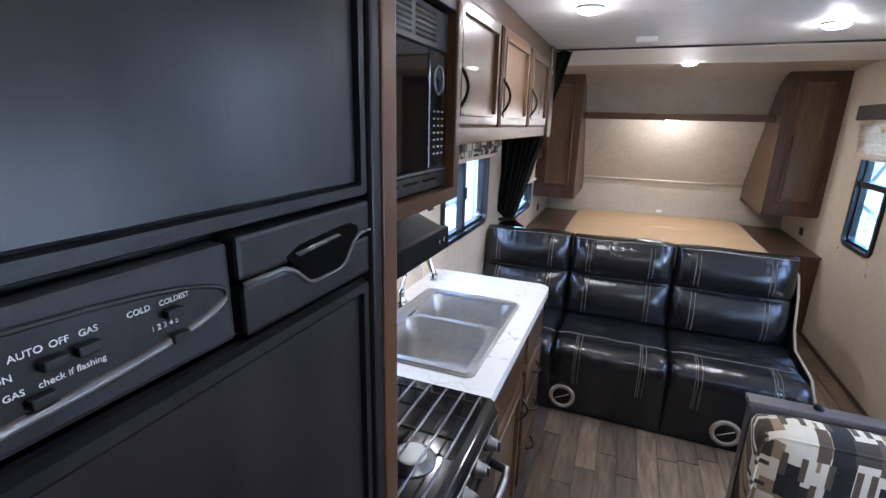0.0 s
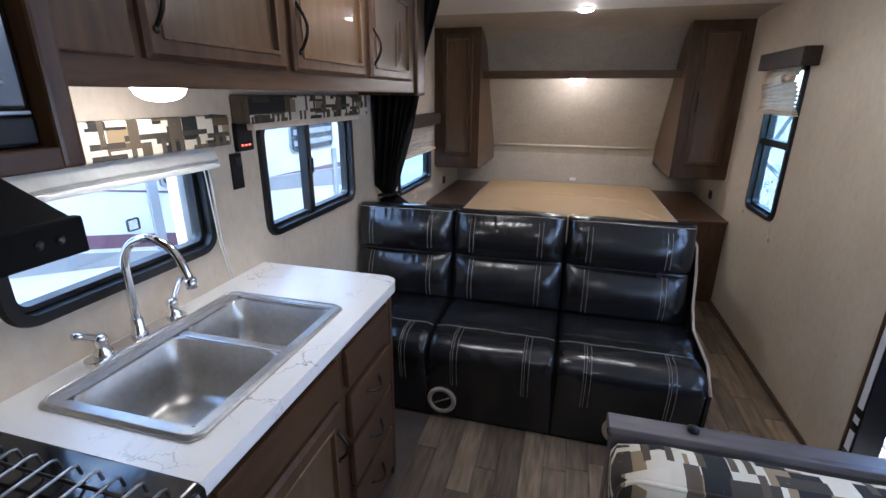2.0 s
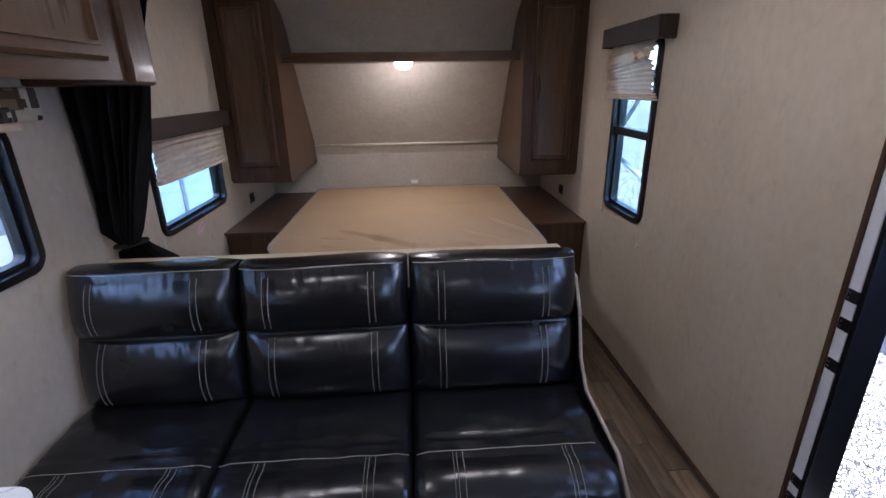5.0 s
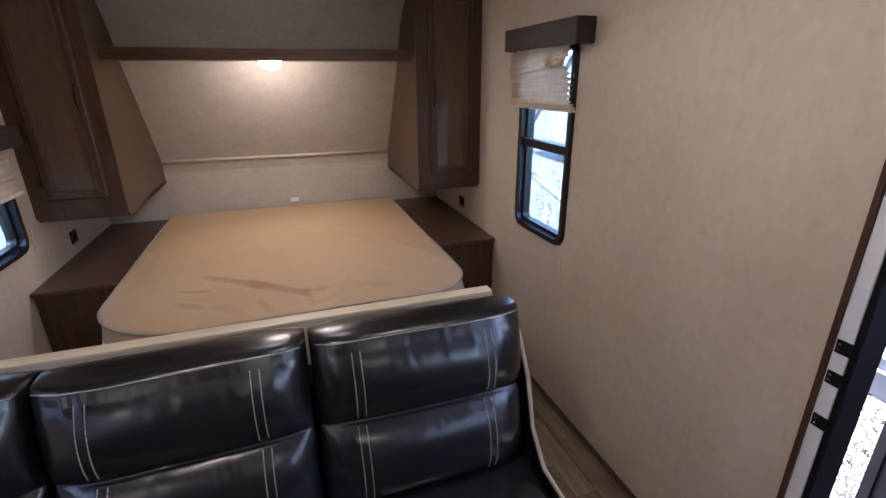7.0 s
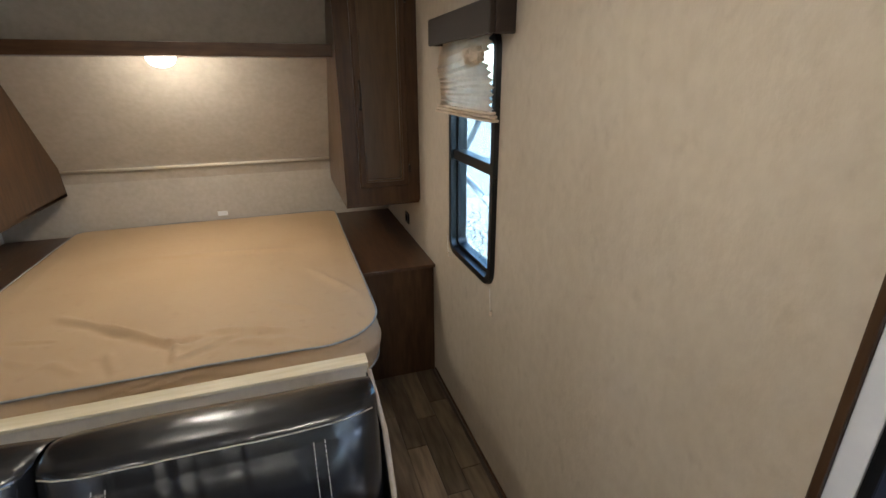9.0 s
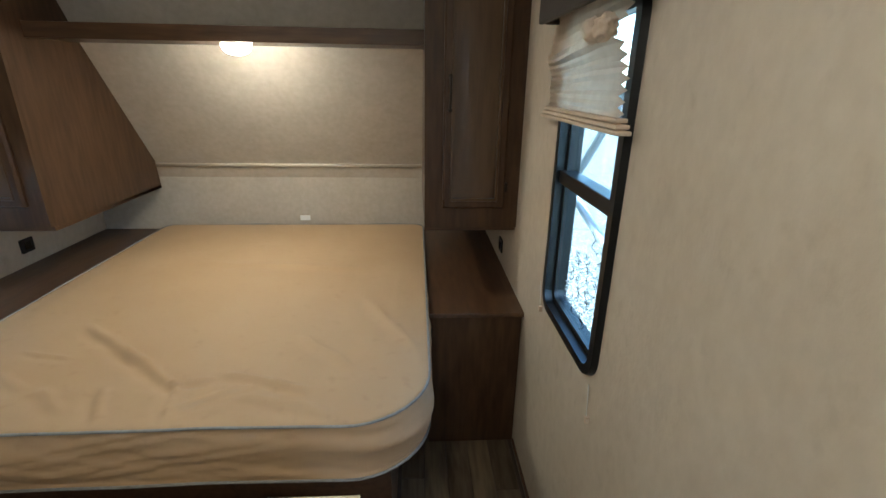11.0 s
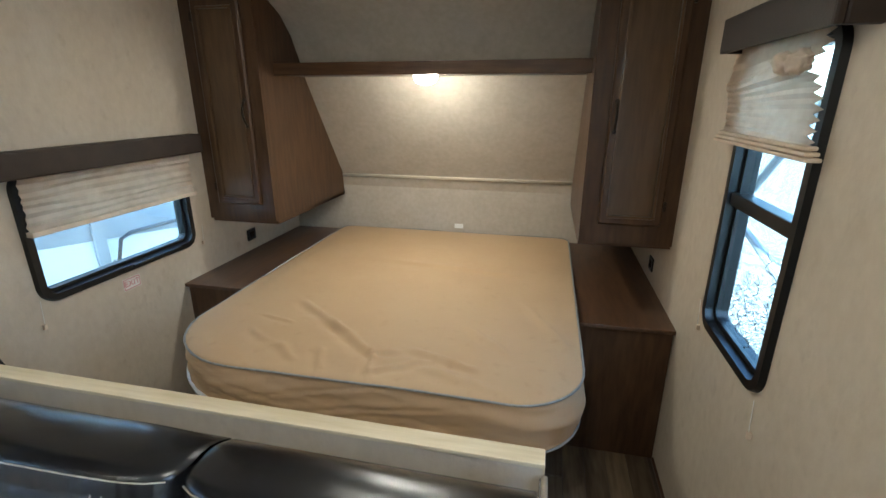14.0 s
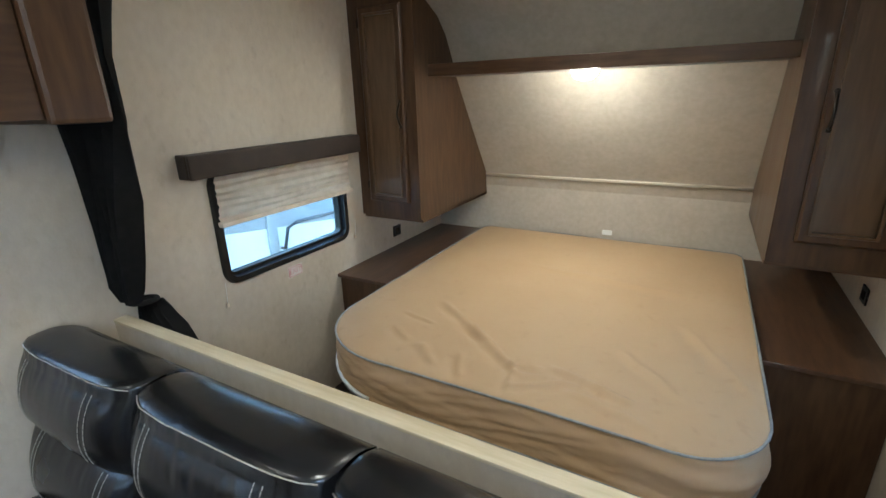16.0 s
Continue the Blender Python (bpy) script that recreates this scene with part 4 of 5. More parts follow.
part("false_front", box(-0.284, -0.267, 1.12, 1.60, 0.70, 0.82, 0.004), M_WOODH, BC)
part("false_front", box(-0.284, -0.267, 1.655, 1.985, 0.69, 0.82, 0.004), M_WOODH, BC)

# upper cabinets
UC = thing("wall_cabinet", (-0.68, 2.1, 1.545), "brown wood overhead cabinet with three doors", "cabinet")
part("carcass", box(L, -0.535, 1.116, 3.045, 1.56, TOP - 0.002), M_WOOD, UC)
part("face_frame", box(-0.535, -0.515, 1.116, 3.045, 1.545, TOP - 0.004, 0.003), M_WOODH, UC)
part("end_post", box(L, -0.497, 3.047, 3.187, 1.532, TOP - 0.003, 0.012), M_WOOD, UC)
for y0, y1 in ((1.37, 1.852), (1.893, 2.40), (2.457, 2.952)):
    wood_door(UC, -0.515, y0, y1, 1.60, 1.985, y0 + 0.026, (1.655, 1.785), inset=0.042)
part("side_filler", box(-0.515, -0.497, 1.12, 1.34, 1.60, 1.99, 0.004), M_WOOD, UC)

# control plates by the window
tagged(part("monitor_panel", box(L, L + 0.018, 2.0, 2.09, 1.336, 1.438, 0.006), M_BLACKPL), "black monitor panel with red indicator lights on the wall", "control panel")
for k in range(3):
    tagged(part("indicator", box(L + 0.018, L + 0.0192, 2.02 + k * 0.02, 2.029 + k * 0.02, 1.355, 1.361), M_LED, bpy.data.objects["monitor_panel"]))
_sp = tagged(part("switch_plate", box(L, L + 0.010, 1.966, 2.022, 1.205, 1.333, 0.004), M_BLACKPL), "black switch plate on the wall", "switch")
part("switch_key", box(L + 0.010, L + 0.016, 1.978, 2.010, 1.29, 1.318, 0.003), M_GREYPL, _sp)

def outlet(y, z, x, s):
    o = tagged(part("outlet", box(min(x, x + s * 0.008), max(x, x + s * 0.008), y - 0.04, y + 0.04, z - 0.035, z + 0.035, 0.004), M_BLACKPL), "black wall outlet above the nightstand", "outlet", "bedside outlets")
    part("socket", box(min(x + s * 0.008, x + s * 0.011), max(x + s * 0.008, x + s * 0.011), y - 0.02, y + 0.02, z - 0.018, z + 0.018, 0.002), M_GLOSSBLK, o)
outlet(4.885, 0.755, L, 1)
outlet(4.865, 0.755, R, -1)


# ---- lamps ----
def puck(x, y, z, r, name, label, lens=None, drop=0.6):
    """A round ceiling lamp: white ring and a glowing dome below it."""
    th = thing(name, (x, y, z), label, "lamp", "round dome lamps")
    part("ring", lathe([(r * 1.04, 0.0), (r * 1.03, -0.006), (r * 0.98, -0.010), (r * 0.95, -0.008)], (x, y, z), "z", 32), M_WHITEPL, th, smooth=True)
    part("lens", lathe([(r * 0.95, -0.008), *[(r * q, -0.008 - drop * h) for q, h in ((0.93, 0.006), (0.82, 0.016), (0.60, 0.023), (0.3, 0.027), (0.004, 0.028))]], (x, y, z), "z", 32), lens or M_LENS, th, "glowing white dome", smooth=True)


puck(-0.21, 2.14, TOP, 0.053, "ceiling_lamp", "round white ceiling lamp, lit")
puck(0.79, 2.72, TOP, 0.053, "ceiling_lamp", "round white ceiling lamp, lit")
puck(0.334, 4.05, TOP, 0.053, "ceiling_lamp", "round white ceiling lamp over the bed, lit", M_LENSBED)
# This one is never in view, added to light the kitchen end.
puck(0.45, 0.2, TOP, 0.053, "ceiling_lamp", "round white ceiling lamp, lit")
puck(0.325, 4.762, 1.676, 0.062, "shelf_lamp", "round white lamp under the bed shelf, lit", M_LENSSHELF, 1.5)
puck(-0.63, 1.51, 1.56, 0.062, "cabinet_lamp", "round white lamp under the wall cabinet, lit", M_LENSLOW, 1.3)
SM = thing("smoke_alarm", (0.02, 2.9, TOP), "small white rectangular ceiling alarm", "alarm")
part("body", box(-0.035, 0.075, 2.86, 2.94, TOP - 0.028, TOP, 0.008), M_WHITEPL, SM)
CTK = thing("curtain_track", (0.3, 3.25, TOP), "thin white curtain track across the ceiling", "curtain track")
part("rail", box(L, R, 3.235, 3.265, TOP - 0.014, TOP, 0.003), M_WHITEPL, CTK)
# Solid dark brown strip along the rail's near side.
part("dark_strip", box(L, R, 3.229, 3.234, TOP - 0.012, TOP), M_DARKWOOD, CTK)


# ---- sofa ----
SO = thing("sofa", (0.06, 2.8, 0.0), "black leather three-seat sofa with pale double stitching and floor vents", "sofa")
SPLIT = 0.54
SX = (-0.838, -0.262, 0.339, 0.955)


def smoothstep(a):
    a = min(max(a, 0.0), 1.0)
    return a * a * (3 - 2 * a)


def pad(u, p=6.0):
    return max(0.0, 1 - abs(2 * u - 1) ** p) ** 0.5


def back_point(x0, x1, u, v, seed, lift=0.0):
    """A place on a back cushion's face: u across, v up; two pillows, one over the other."""
    lean = 0.085
    z = 0.44 + 0.49 * v
    y = 2.912 + lean * v
    w = v / SPLIT if v < SPLIT else (v - SPLIT) / (1 - SPLIT)
    deep = (0.086 if v < SPLIT else 0.096) * (0.10 + 0.90 * pad(0.08 + 0.84 * w if v > SPLIT else w, 2.05)) * pad(u, 4.5)
    tuck = smoothstep((v - 0.78) * 6) + smoothstep(1 - abs(v - SPLIT + 0.07) * 11) + 0.6 * smoothstep(1 - abs(v - SPLIT - 0.05) * 14) + 0.4 * smoothstep(1 - v * 8)
    crease = noise.noise(Vector((u * 3 + seed, v * 2, seed))) * 0.004 + noise.noise(Vector((u * 30 + seed + v * 5, v * 5, seed * 2))) * 0.0044 * (0.3 + 1.1 * abs(noise.noise(Vector((u * 4, v * 2, seed + 9))))) * tuck
    sag = 0.012 * noise.noise(Vector((u * 2 + seed * 3, 0, 0)))
    x = x0 + (x1 - x0) * u
    return Vector((x, y - deep - crease * pad(u, 4) - lift, z + sag * v - deep * 0.18 * (w - 0.5) + (0.02 * pad(u, 4) if v > 0.98 else 0)))


def back_cushion(x0, x1, seed):
    m = bmesh.new()
    nu, nv = 90, 60
    g = [[m.verts.new(back_point(x0 + 0.004, x1 - 0.004, i / nu, j / nv, seed)) for i in range(nu + 1)] for j in range(nv + 1)]
    for j in range(nv):
        for i in range(nu):
            m.faces.new((g[j][i], g[j][i + 1], g[j + 1][i + 1], g[j + 1][i]))
    b = [[m.verts.new((g[j][i].co.x, 3.03 + 0.085 * j / nv, 0.44 + 0.46 * j / nv)) for i in (0, nu)] for j in range(nv + 1)]
    for j in range(nv):
        m.faces.new((g[j][0], g[j + 1][0], b[j + 1][0], b[j][0]))
        m.faces.new((g[j][nu], g[j + 1][nu], b[j + 1][1], b[j][1]))
        m.faces.new((b[j][0], b[j + 1][0], b[j + 1][1], b[j][1]))
    rows = [g[nv]]
    for k in range(1, 6):
        f = k / 6
        rows.append([m.verts.new((v.co.x, v.co.y + (3.115 - v.co.y) * f, v.co.z + 0.014 * math.sin(math.pi * f) - 0.03 * f)) for v in g[nv]])
    for q, w in zip(rows, rows[1:]):
        for i in range(nu):
            m.faces.new((q[i], q[i + 1], w[i + 1], w[i]))
    m.faces.new([*rows[-1], b[nv][1], b[nv][0]])
    bmesh.ops.recalc_face_normals(m, faces=m.faces)
    return part("back_cushion", m, M_LEATHER, SO, smooth=True)


def dashes(points, r=0.0012, step=0.011):
    """A row of stitches: short rods along a line."""
    m = bmesh.new()
    pts = [Vector(p) for p in points]
    for a, b in zip(pts, pts[1:]):
        d = (b - a).length
        n = max(1, round(d / step))
        for k in range(n):
            p, q = a.lerp(b, (k + 0.08) / n), a.lerp(b, (k + 0.86) / n)
            tube([p, q], r, 4, bm=m)
    return m


for s, (x0, x1) in enumerate(zip(SX, SX[1:])):
    c = back_cushion(x0, x1, s * 3.7 + 1.3)
    for u0 in (0.17, 0.77):
        for du in (0.0, 0.035):
            for va, vb in ((0.05, SPLIT - 0.03), (SPLIT + 0.05, 0.97)):
                pts = [back_point(x0, x1, u0 + du, va + (vb - va) * k / 12, s * 3.7 + 1.3, 0.0015) for k in range(13)]
                part("stitching", dashes(pts), M_THREAD, c)
    part("seam", tube([back_point(x0, x1, 0.03 + 0.94 * k / 20, 0.985, s * 3.7 + 1.3, 0.001) for k in range(21)], 0.0016, 5), M_THREAD, c, "pale top seam", smooth=True)


def seat_point(x0, x1, u, v, seed, lift=0.0):
    """v 0 at the back, 1 below the front nose."""
    x = x0 + (x1 - x0) * u
    if v < 0.62:
        f = v / 0.62
        y, z = 2.96 - 0.415 * f, 0.435 + 0.022 * math.sin(math.pi * min(1, f * 1.02)) * pad(u, 8) - 0.004 * (abs(f - 0.78) < 0.02)
        nrm = Vector((0, 0, 1))
    elif v < 0.82:
        a = (v - 0.62) / 0.20 * math.pi / 2
        y, z = 2.545 - 0.12 * math.sin(a) ** 0.9 - 0.01, 0.345 + 0.095 * math.cos(a)
        nrm = Vector((0, -math.sin(a), math.cos(a)))
    else:
        f = (v - 0.82) / 0.18
        y, z = 2.415 + 0.022 * smoothstep(f * 1.6), 0.345 - 0.325 * f
        nrm = Vector((0, -1, 0))
    edge = (1 - pad(u, 14)) * 0.022 * (1 - smoothstep((v - 0.82) * 8))
    crease = 0.006 * noise.noise(Vector((u * 6 + seed, v * 7, seed))) + 0.003 * noise.noise(Vector((u * 22, v * 16, seed + 5)))
    return Vector((x, y, z)) + nrm * (crease - edge + lift)


for s, (x0, x1) in enumerate(zip(SX, SX[1:])):
    m = bmesh.new()
    nu, nv = 36, 60
    g = [[m.verts.new(seat_point(x0 + 0.003, x1 - 0.003 + (0.012 if s == 2 else 0), i / nu, j / nv, s * 2.9)) for i in range(nu + 1)] for j in range(nv + 1)]
    for j in range(nv):
        for i in range(nu):
            m.faces.new((g[j][i], g[j][i + 1], g[j + 1][i + 1], g[j + 1][i]))
    lowers = [[m.verts.new((v.co.x, max(v.co.y, 2.46), min(v.co.z, 0.225))) for v in (row[0], row[-1])] for row in g]
    for j in range(nv):
        for e, i in ((0, 0), (1, nu)):
            m.faces.new((g[j][i], g[j + 1][i], lowers[j + 1][e], lowers[j][e]))
    bmesh.ops.recalc_face_normals(m, faces=m.faces)
    c = part("seat_cushion", m, M_LEATHER, SO, smooth=True)
    part("seam", tube([seat_point(x0, x1, 0.02 + 0.96 * k / 16, 0.565, s * 2.9, 0.002) for k in range(17)], 0.0016, 5), M_THREAD, c, "pale cross seam", smooth=True)
    for u0 in (0.2, 0.76):
        for du in (0.0, 0.018, 0.05):
            part("stitching", dashes([seat_point(x0, x1, u0 + du, 0.57 + 0.33 * k / 16, s * 2.9, 0.0015) for k in range(17)]), M_THREAD, c)
part("base", box(SX[0], SX[3], 2.445, 3.19, 0.0, 0.33, 0.01), M_BASEBLK, SO, "black cloth covered base")
part("back_board", box(SX[0], SX[3], 3.07, 3.18, 0.30, 0.74, 0.01), M_BASEBLK, SO)
_side = [(2.44, 0.0), (2.42, 0.36), (2.52, 0.445), (2.80, 0.47), (2.88, 0.56), (2.93, 0.72), (3.0, 0.83), (3.19, 0.86), (3.19, 0.0)]
part("side_panel", prism(_side, "x", 0.956, 0.972, 0.003), M_LEATHER, SO)
_pp = [(0.966, y, z + 0.002) for y, z in _side[1:8]]
part("side_piping", tube(_pp, 0.0065, 8), M_TAN, SO, "tan edge piping along the side panel", smooth=True)
for xx in (-0.186, 0.64):
    r = part("vent_ring", lathe([(0.072, 0.022), (0.072, -0.010), (0.062, -0.014), (0.051, -0.010), (0.049, 0.012)], (xx, 2.436, 0.107), "y", 32), M_TAN, SO, "tan round floor vent ring", smooth=True)
    part("vent_dish", lathe([(0.0495, 0.0), (0.0495, -0.006), (0.03, -0.002), (0.004, -0.001)], (xx, 2.434, 0.107), "y", 28), M_BASEBLK, r, "dark vent dish", smooth=True)
    for a, q in ((28, 0.0), (118, 0.012), (118, -0.012)):
        dx, dz = 0.044 * math.cos(radians(a)), 0.044 * math.sin(radians(a))
        ox, oz = q * math.cos(radians(28)), q * math.sin(radians(28))
        part("vane", tube([(xx - dx + ox, 2.427, 0.107 - dz + oz), (xx + dx + ox, 2.427, 0.107 + dz + oz)], 0.003 if q == 0 else 0.0018, 6), M_TAN if q == 0 else M_BLACKPL, r, smooth=True)

# half wall behind the sofa
HW = thing("half_wall", (0.06, 3.22, 0.0), "low papered half wall with a pale wood top edge", "half wall", kind="structure")
part("panel", box(L, 0.962, 3.203, 3.243, 0.0, 0.872), M_PAPER, HW)
part("cap", box(L, 0.966, 3.20, 3.246, 0.872, 0.882, 0.002), M_PALE, HW, "pale wood cap")
part("end_cap", box(0.962, 0.966, 3.20, 3.246, 0.0, 0.872, 0.001), M_PALE, HW)

# ---- bed ----
BD = thing("bed_platform", (0.31, 4.6, 0.0), "brown wood bed platform under the mattress", "bed")
part("box", box(-0.33, 0.98, 3.76, 5.46, 0.0, 0.49, 0.004), M_TOP, BD)
MT = thing("mattress", (0.315, 4.54, 0.49), "tan cloth mattress with grey piping and loose creases", "mattress")


def bed_line(ins, n=10):
    x0, x1, y0, y1, rl, rr, rb = -0.462 + ins, 1.10 - ins, 3.64 + ins, 5.455 - ins, 0.35, 0.24, 0.06
    out = []
    for cx, cy, r, a0 in ((x1 - rb, y1 - rb, rb, 0), (x0 + rb, y1 - rb, rb, 90), (x0 + rl, y0 + rl, rl, 180), (x1 - rr, y0 + rr, rr, 270)):
        for k in range(n + 1):
            a = radians(a0 + 90 * k / n)
            out.append((cx + r * math.cos(a), cy + r * math.sin(a)))
    dense = []
    for i, p in enumerate(out):
        q = out[(i + 1) % len(out)]
        d = math.dist(p, q)
        k = max(1, round(d / 0.014))
        dense += [(p[0] + (q[0] - p[0]) * j / k, p[1] + (q[1] - p[1]) * j / k) for j in range(k)]
    return dense


def crease(x, y):
    """Loose cloth: broad swells, with a few long folds near the foot of the bed."""
    z = 0.010 * noise.noise(Vector((x * 1.7, y * 1.4, 2.2))) + 0.005 * noise.noise(Vector((x * 5, y * 4, 7.7)))
    for ax, ay, bx, by, h, w in ((-0.04, 4.12, 0.16, 3.97, 0.012, 0.014), (0.16, 3.97, 0.36, 3.81, 0.016, 0.013), (0.36, 3.81, 0.44, 3.83, 0.014, 0.008), (0.52, 3.85, 0.66, 3.80, 0.012, 0.013), (0.66, 3.80, 0.74, 3.77, 0.010, 0.010),
                                 (-0.16, 3.99, -0.05, 3.96, 0.006, 0.007), (0.42, 3.72, 0.56, 3.79, 0.010, 0.010), (0.02, 3.78, 0.10, 3.72, 0.010, 0.013), (-0.14, 3.86, -0.06, 3.80, 0.008, 0.012),
                                 (0.18, 3.78, 0.22, 3.68, 0.009, 0.010), (0.38, 3.78, 0.40, 3.67, 0.009, 0.009), (0.70, 4.04, 0.84, 3.90, 0.006, 0.016), (0.90, 4.30, 1.04, 4.02, 0.006, 0.02), (0.60, 3.74, 0.80, 3.69, 0.008, 0.014), (0.2, 4.75, 0.75, 4.70, 0.004, 0.03)):
        px, py = bx - ax, by - ay
        q = math.hypot(px, py)
        f = ((x - ax) * px + (y - ay) * py) / (q * q)
        if -0.4 < f < 1.4:
            s = ((x - ax) * py - (y - ay) * px) / q + 0.012 * noise.noise(Vector((x * 14, y * 14, h * 900)))
            taper = smoothstep((f + 0.4) / 0.5) * smoothstep((1.4 - f) / 0.5)
            z += h * taper * (math.exp(-(s / w) ** 2) - 0.55 * math.exp(-((s - 2.0 * w) / (1.7 * w)) ** 2))
    return z


m = bmesh.new()
edge = bed_line(0.0)
n, cx, cy = len(edge), 0.317, 4.53
rings = []
SIDE = ((0.03, 0.492, 0), (0.0, 0.505, 0), (0.006, 0.515, 0.5), (0.002, 0.535, 1), (-0.004, 0.56, 1), (-0.006, 0.585, 1), (-0.006, 0.61, 1), (-0.003, 0.635, 1), (0.003, 0.66, 0.9), (0.007, 0.676, 0.4), (0.0, 0.684, 0))
for step in range(31):
    k, f = min(9, step // 3), (step - 3 * min(9, step // 3)) / 3
    ins, z, fr = (p + (q - p) * f for p, q in zip(SIDE[k], SIDE[k + 1]))
    row = []
    for x, y in edge:
        d = Vector((x - cx, y - cy, 0)).normalized()
        run = x * 1.0 - y * 1.0
        slack = 0.5 + 0.9 * noise.noise(Vector((x * 1.6, y * 1.6, 5.0)))
        fold = abs(noise.noise(Vector((run * 5 - z * 26, z * 5, 3.1)))) + 0.6 * abs(noise.noise(Vector((run * 9 + z * 38, z * 9, 8.3))))
        w = (0.020 * noise.noise(Vector((x * 4 + z * 14, y * 4 - z * 9, z * 7))) + 0.036 * max(0.15, slack) * fold - 0.006) * fr
        row.append(m.verts.new((x - d.x * (ins + w), y - d.y * (ins + w), z)))
    rings.append(row)
for k in range(1, 131):
    f = 1 - k / 131
    rise = 0.018 * min(1, k / 20) ** 0.5
    rings.append([m.verts.new((cx + (x - cx) * f, cy + (y - cy) * f, 0.684 + rise + crease(cx + (x - cx) * f, cy + (y - cy) * f) * min(1, k / 8))) for x, y in edge])
for q, w in zip(rings, rings[1:]):
    for i in range(n):
        m.faces.new((q[i], q[(i + 1) % n], w[(i + 1) % n], w[i]))
m.faces.new(rings[0])
m.faces.new(rings[-1])
bmesh.ops.recalc_face_normals(m, faces=m.faces)
part("cover", m, M_MATT, MT, smooth=True)
for z, ins in ((0.686, 0.0), (0.506, -0.002)):
    part("piping", tube([(x - (x - cx) * ins, y - (y - cy) * ins, z + 0.006 * noise.noise(Vector((x * 5, y * 5, z)))) for x, y in edge], 0.0042, 8, True), M_PIPE, MT, "grey-blue corded piping", smooth=True)
_tab = [(x - 0.004, y - 0.006) for x, y in edge if x < -0.12 and 3.64 < y < 4.0]
part("zip_tab", tube([(x, y, 0.575 - 0.06 * k / len(_tab)) for k, (x, y) in enumerate(_tab)], 0.007, 8), M_WHITEPL, MT, "white zip along the corner", smooth=True)
tagged(part("label_tag", box(0.34, 0.40, 5.452, 5.458, 0.715, 0.745, 0.001), M_WHITEPL), "small white paper tag behind the mattress", "tag")


# nightstands and tall cabinets beside the bed
def nightstand(x0, x1, inner):
    th = thing("nightstand", ((x0 + x1) / 2, 4.9, 0.0), "dark brown built-in nightstand beside the bed", "nightstand", "bedside nightstands")
    part("top", box(x0, x1, 4.30, 5.468, 0.64, 0.658, 0.003), M_TOP, th)
    part("front", box(x0 + 0.004, x1 - 0.004, 4.322, 4.34, 0.0, 0.639), M_WOOD, th)
    xi = x1 - 0.018 if inner > 0 else x0
    part("side", box(xi, xi + 0.018, 4.341, 5.468, 0.0, 0.639), M_WOOD, th)


nightstand(L, -0.47, 1)
nightstand(1.108, R, -1)


def tall_cabinet(x0, x1, inner):
    """Cabinet whose back follows the leaning front wall."""
    th = thing("bedside_cabinet", ((x0 + x1) / 2, 4.9, 0.94), "tall brown wood cabinet beside the bed with sloped side", "cabinet", "bedside cabinets")
    prof = [(4.585, 0.94), (5.44, 0.92), (5.425, 1.08), (5.005, 1.68), (4.96, 1.77), (4.895, 1.88), (4.805, 1.968), (4.675, 2.033), (4.585, 2.05)]
    xi = (x1 - 0.016, x1) if inner > 0 else (x0, x0 + 0.016)
    part("side_panel", prism(prof, "x", *xi), M_WOOD, th)
    part("bottom", box(x0, x1, 4.586, 5.44, 0.921, 0.939), M_WOODH, th)
    b = wall_panel("y", 4.566, 4.584, x0, x1, 0.94, 2.055, [(x0 + 0.075, x1 - 0.075, 1.03, 2.0)])
    part("face_frame", b, M_WOOD, th)
    part("back_fill", box(x0 + 0.07, x1 - 0.07, 4.584, 4.60, 0.96, 2.03), M_WOOD, th)
    if inner > 0:
        wood_door(th, 4.5655, x0 + 0.075, x1 - 0.062, 1.03, 2.005, x1 - 0.085, (1.43, 1.555), axis="y", inset=0.034)
    else:
        wood_door(th, 4.5655, x0 + 0.075, x1 - 0.062, 1.03, 2.005, x0 + 0.10, (1.43, 1.555), axis="y", inset=0.034)
    for zz in (1.12, 1.93):
        xx = x0 + 0.07 if inner > 0 else x1 - 0.058
        part("hinge", box(xx - 0.006, xx + 0.006, 4.548, 4.5655, zz - 0.02, zz + 0.02, 0.002), M_HANDLE, th)


tall_cabinet(L, -0.452, 1)
tall_cabinet(1.095, R, -1)
SH = thing("bed_shelf", (0.32, 4.8, 1.68), "brown wood shelf across the front wall", "shelf")
part("board", box(-0.451, 1.094, 4.715, 4.99, 1.677, 1.695), M_WOODH, SH)
part("front_edge", box(-0.46, 1.10, 4.695, 4.714, 1.672, 1.732, 0.003), M_WOODH, SH)


# ---- window dressing ----
def pelmet(name, y0, y1, z0, z1, side, depth, material, label):
    x = L if side == "left" else R
    s = 1 if side == "left" else -1
    th = thing(name, (x, (y0 + y1) / 2, z0), label, "valance")
    b = bmesh.new()
    for a, bb, c, d, e, f in ((depth - 0.018, depth, y0, y1, z0, z1), (0, depth - 0.018, y0, y0 + 0.018, z0, z1), (0, depth - 0.018, y1 - 0.018, y1, z0, z1)):
        box(min(x + s * a, x + s * bb), max(x + s * a, x + s * bb), c, d, e, f, 0.006, bm=b)
    part("cover", b, material, th)
    part("top", box(min(x, x + s * (depth - 0.018)), max(x, x + s * (depth - 0.018)), y0 + 0.018, y1 - 0.018, z1 - 0.014, z1 - 0.002), material, th)


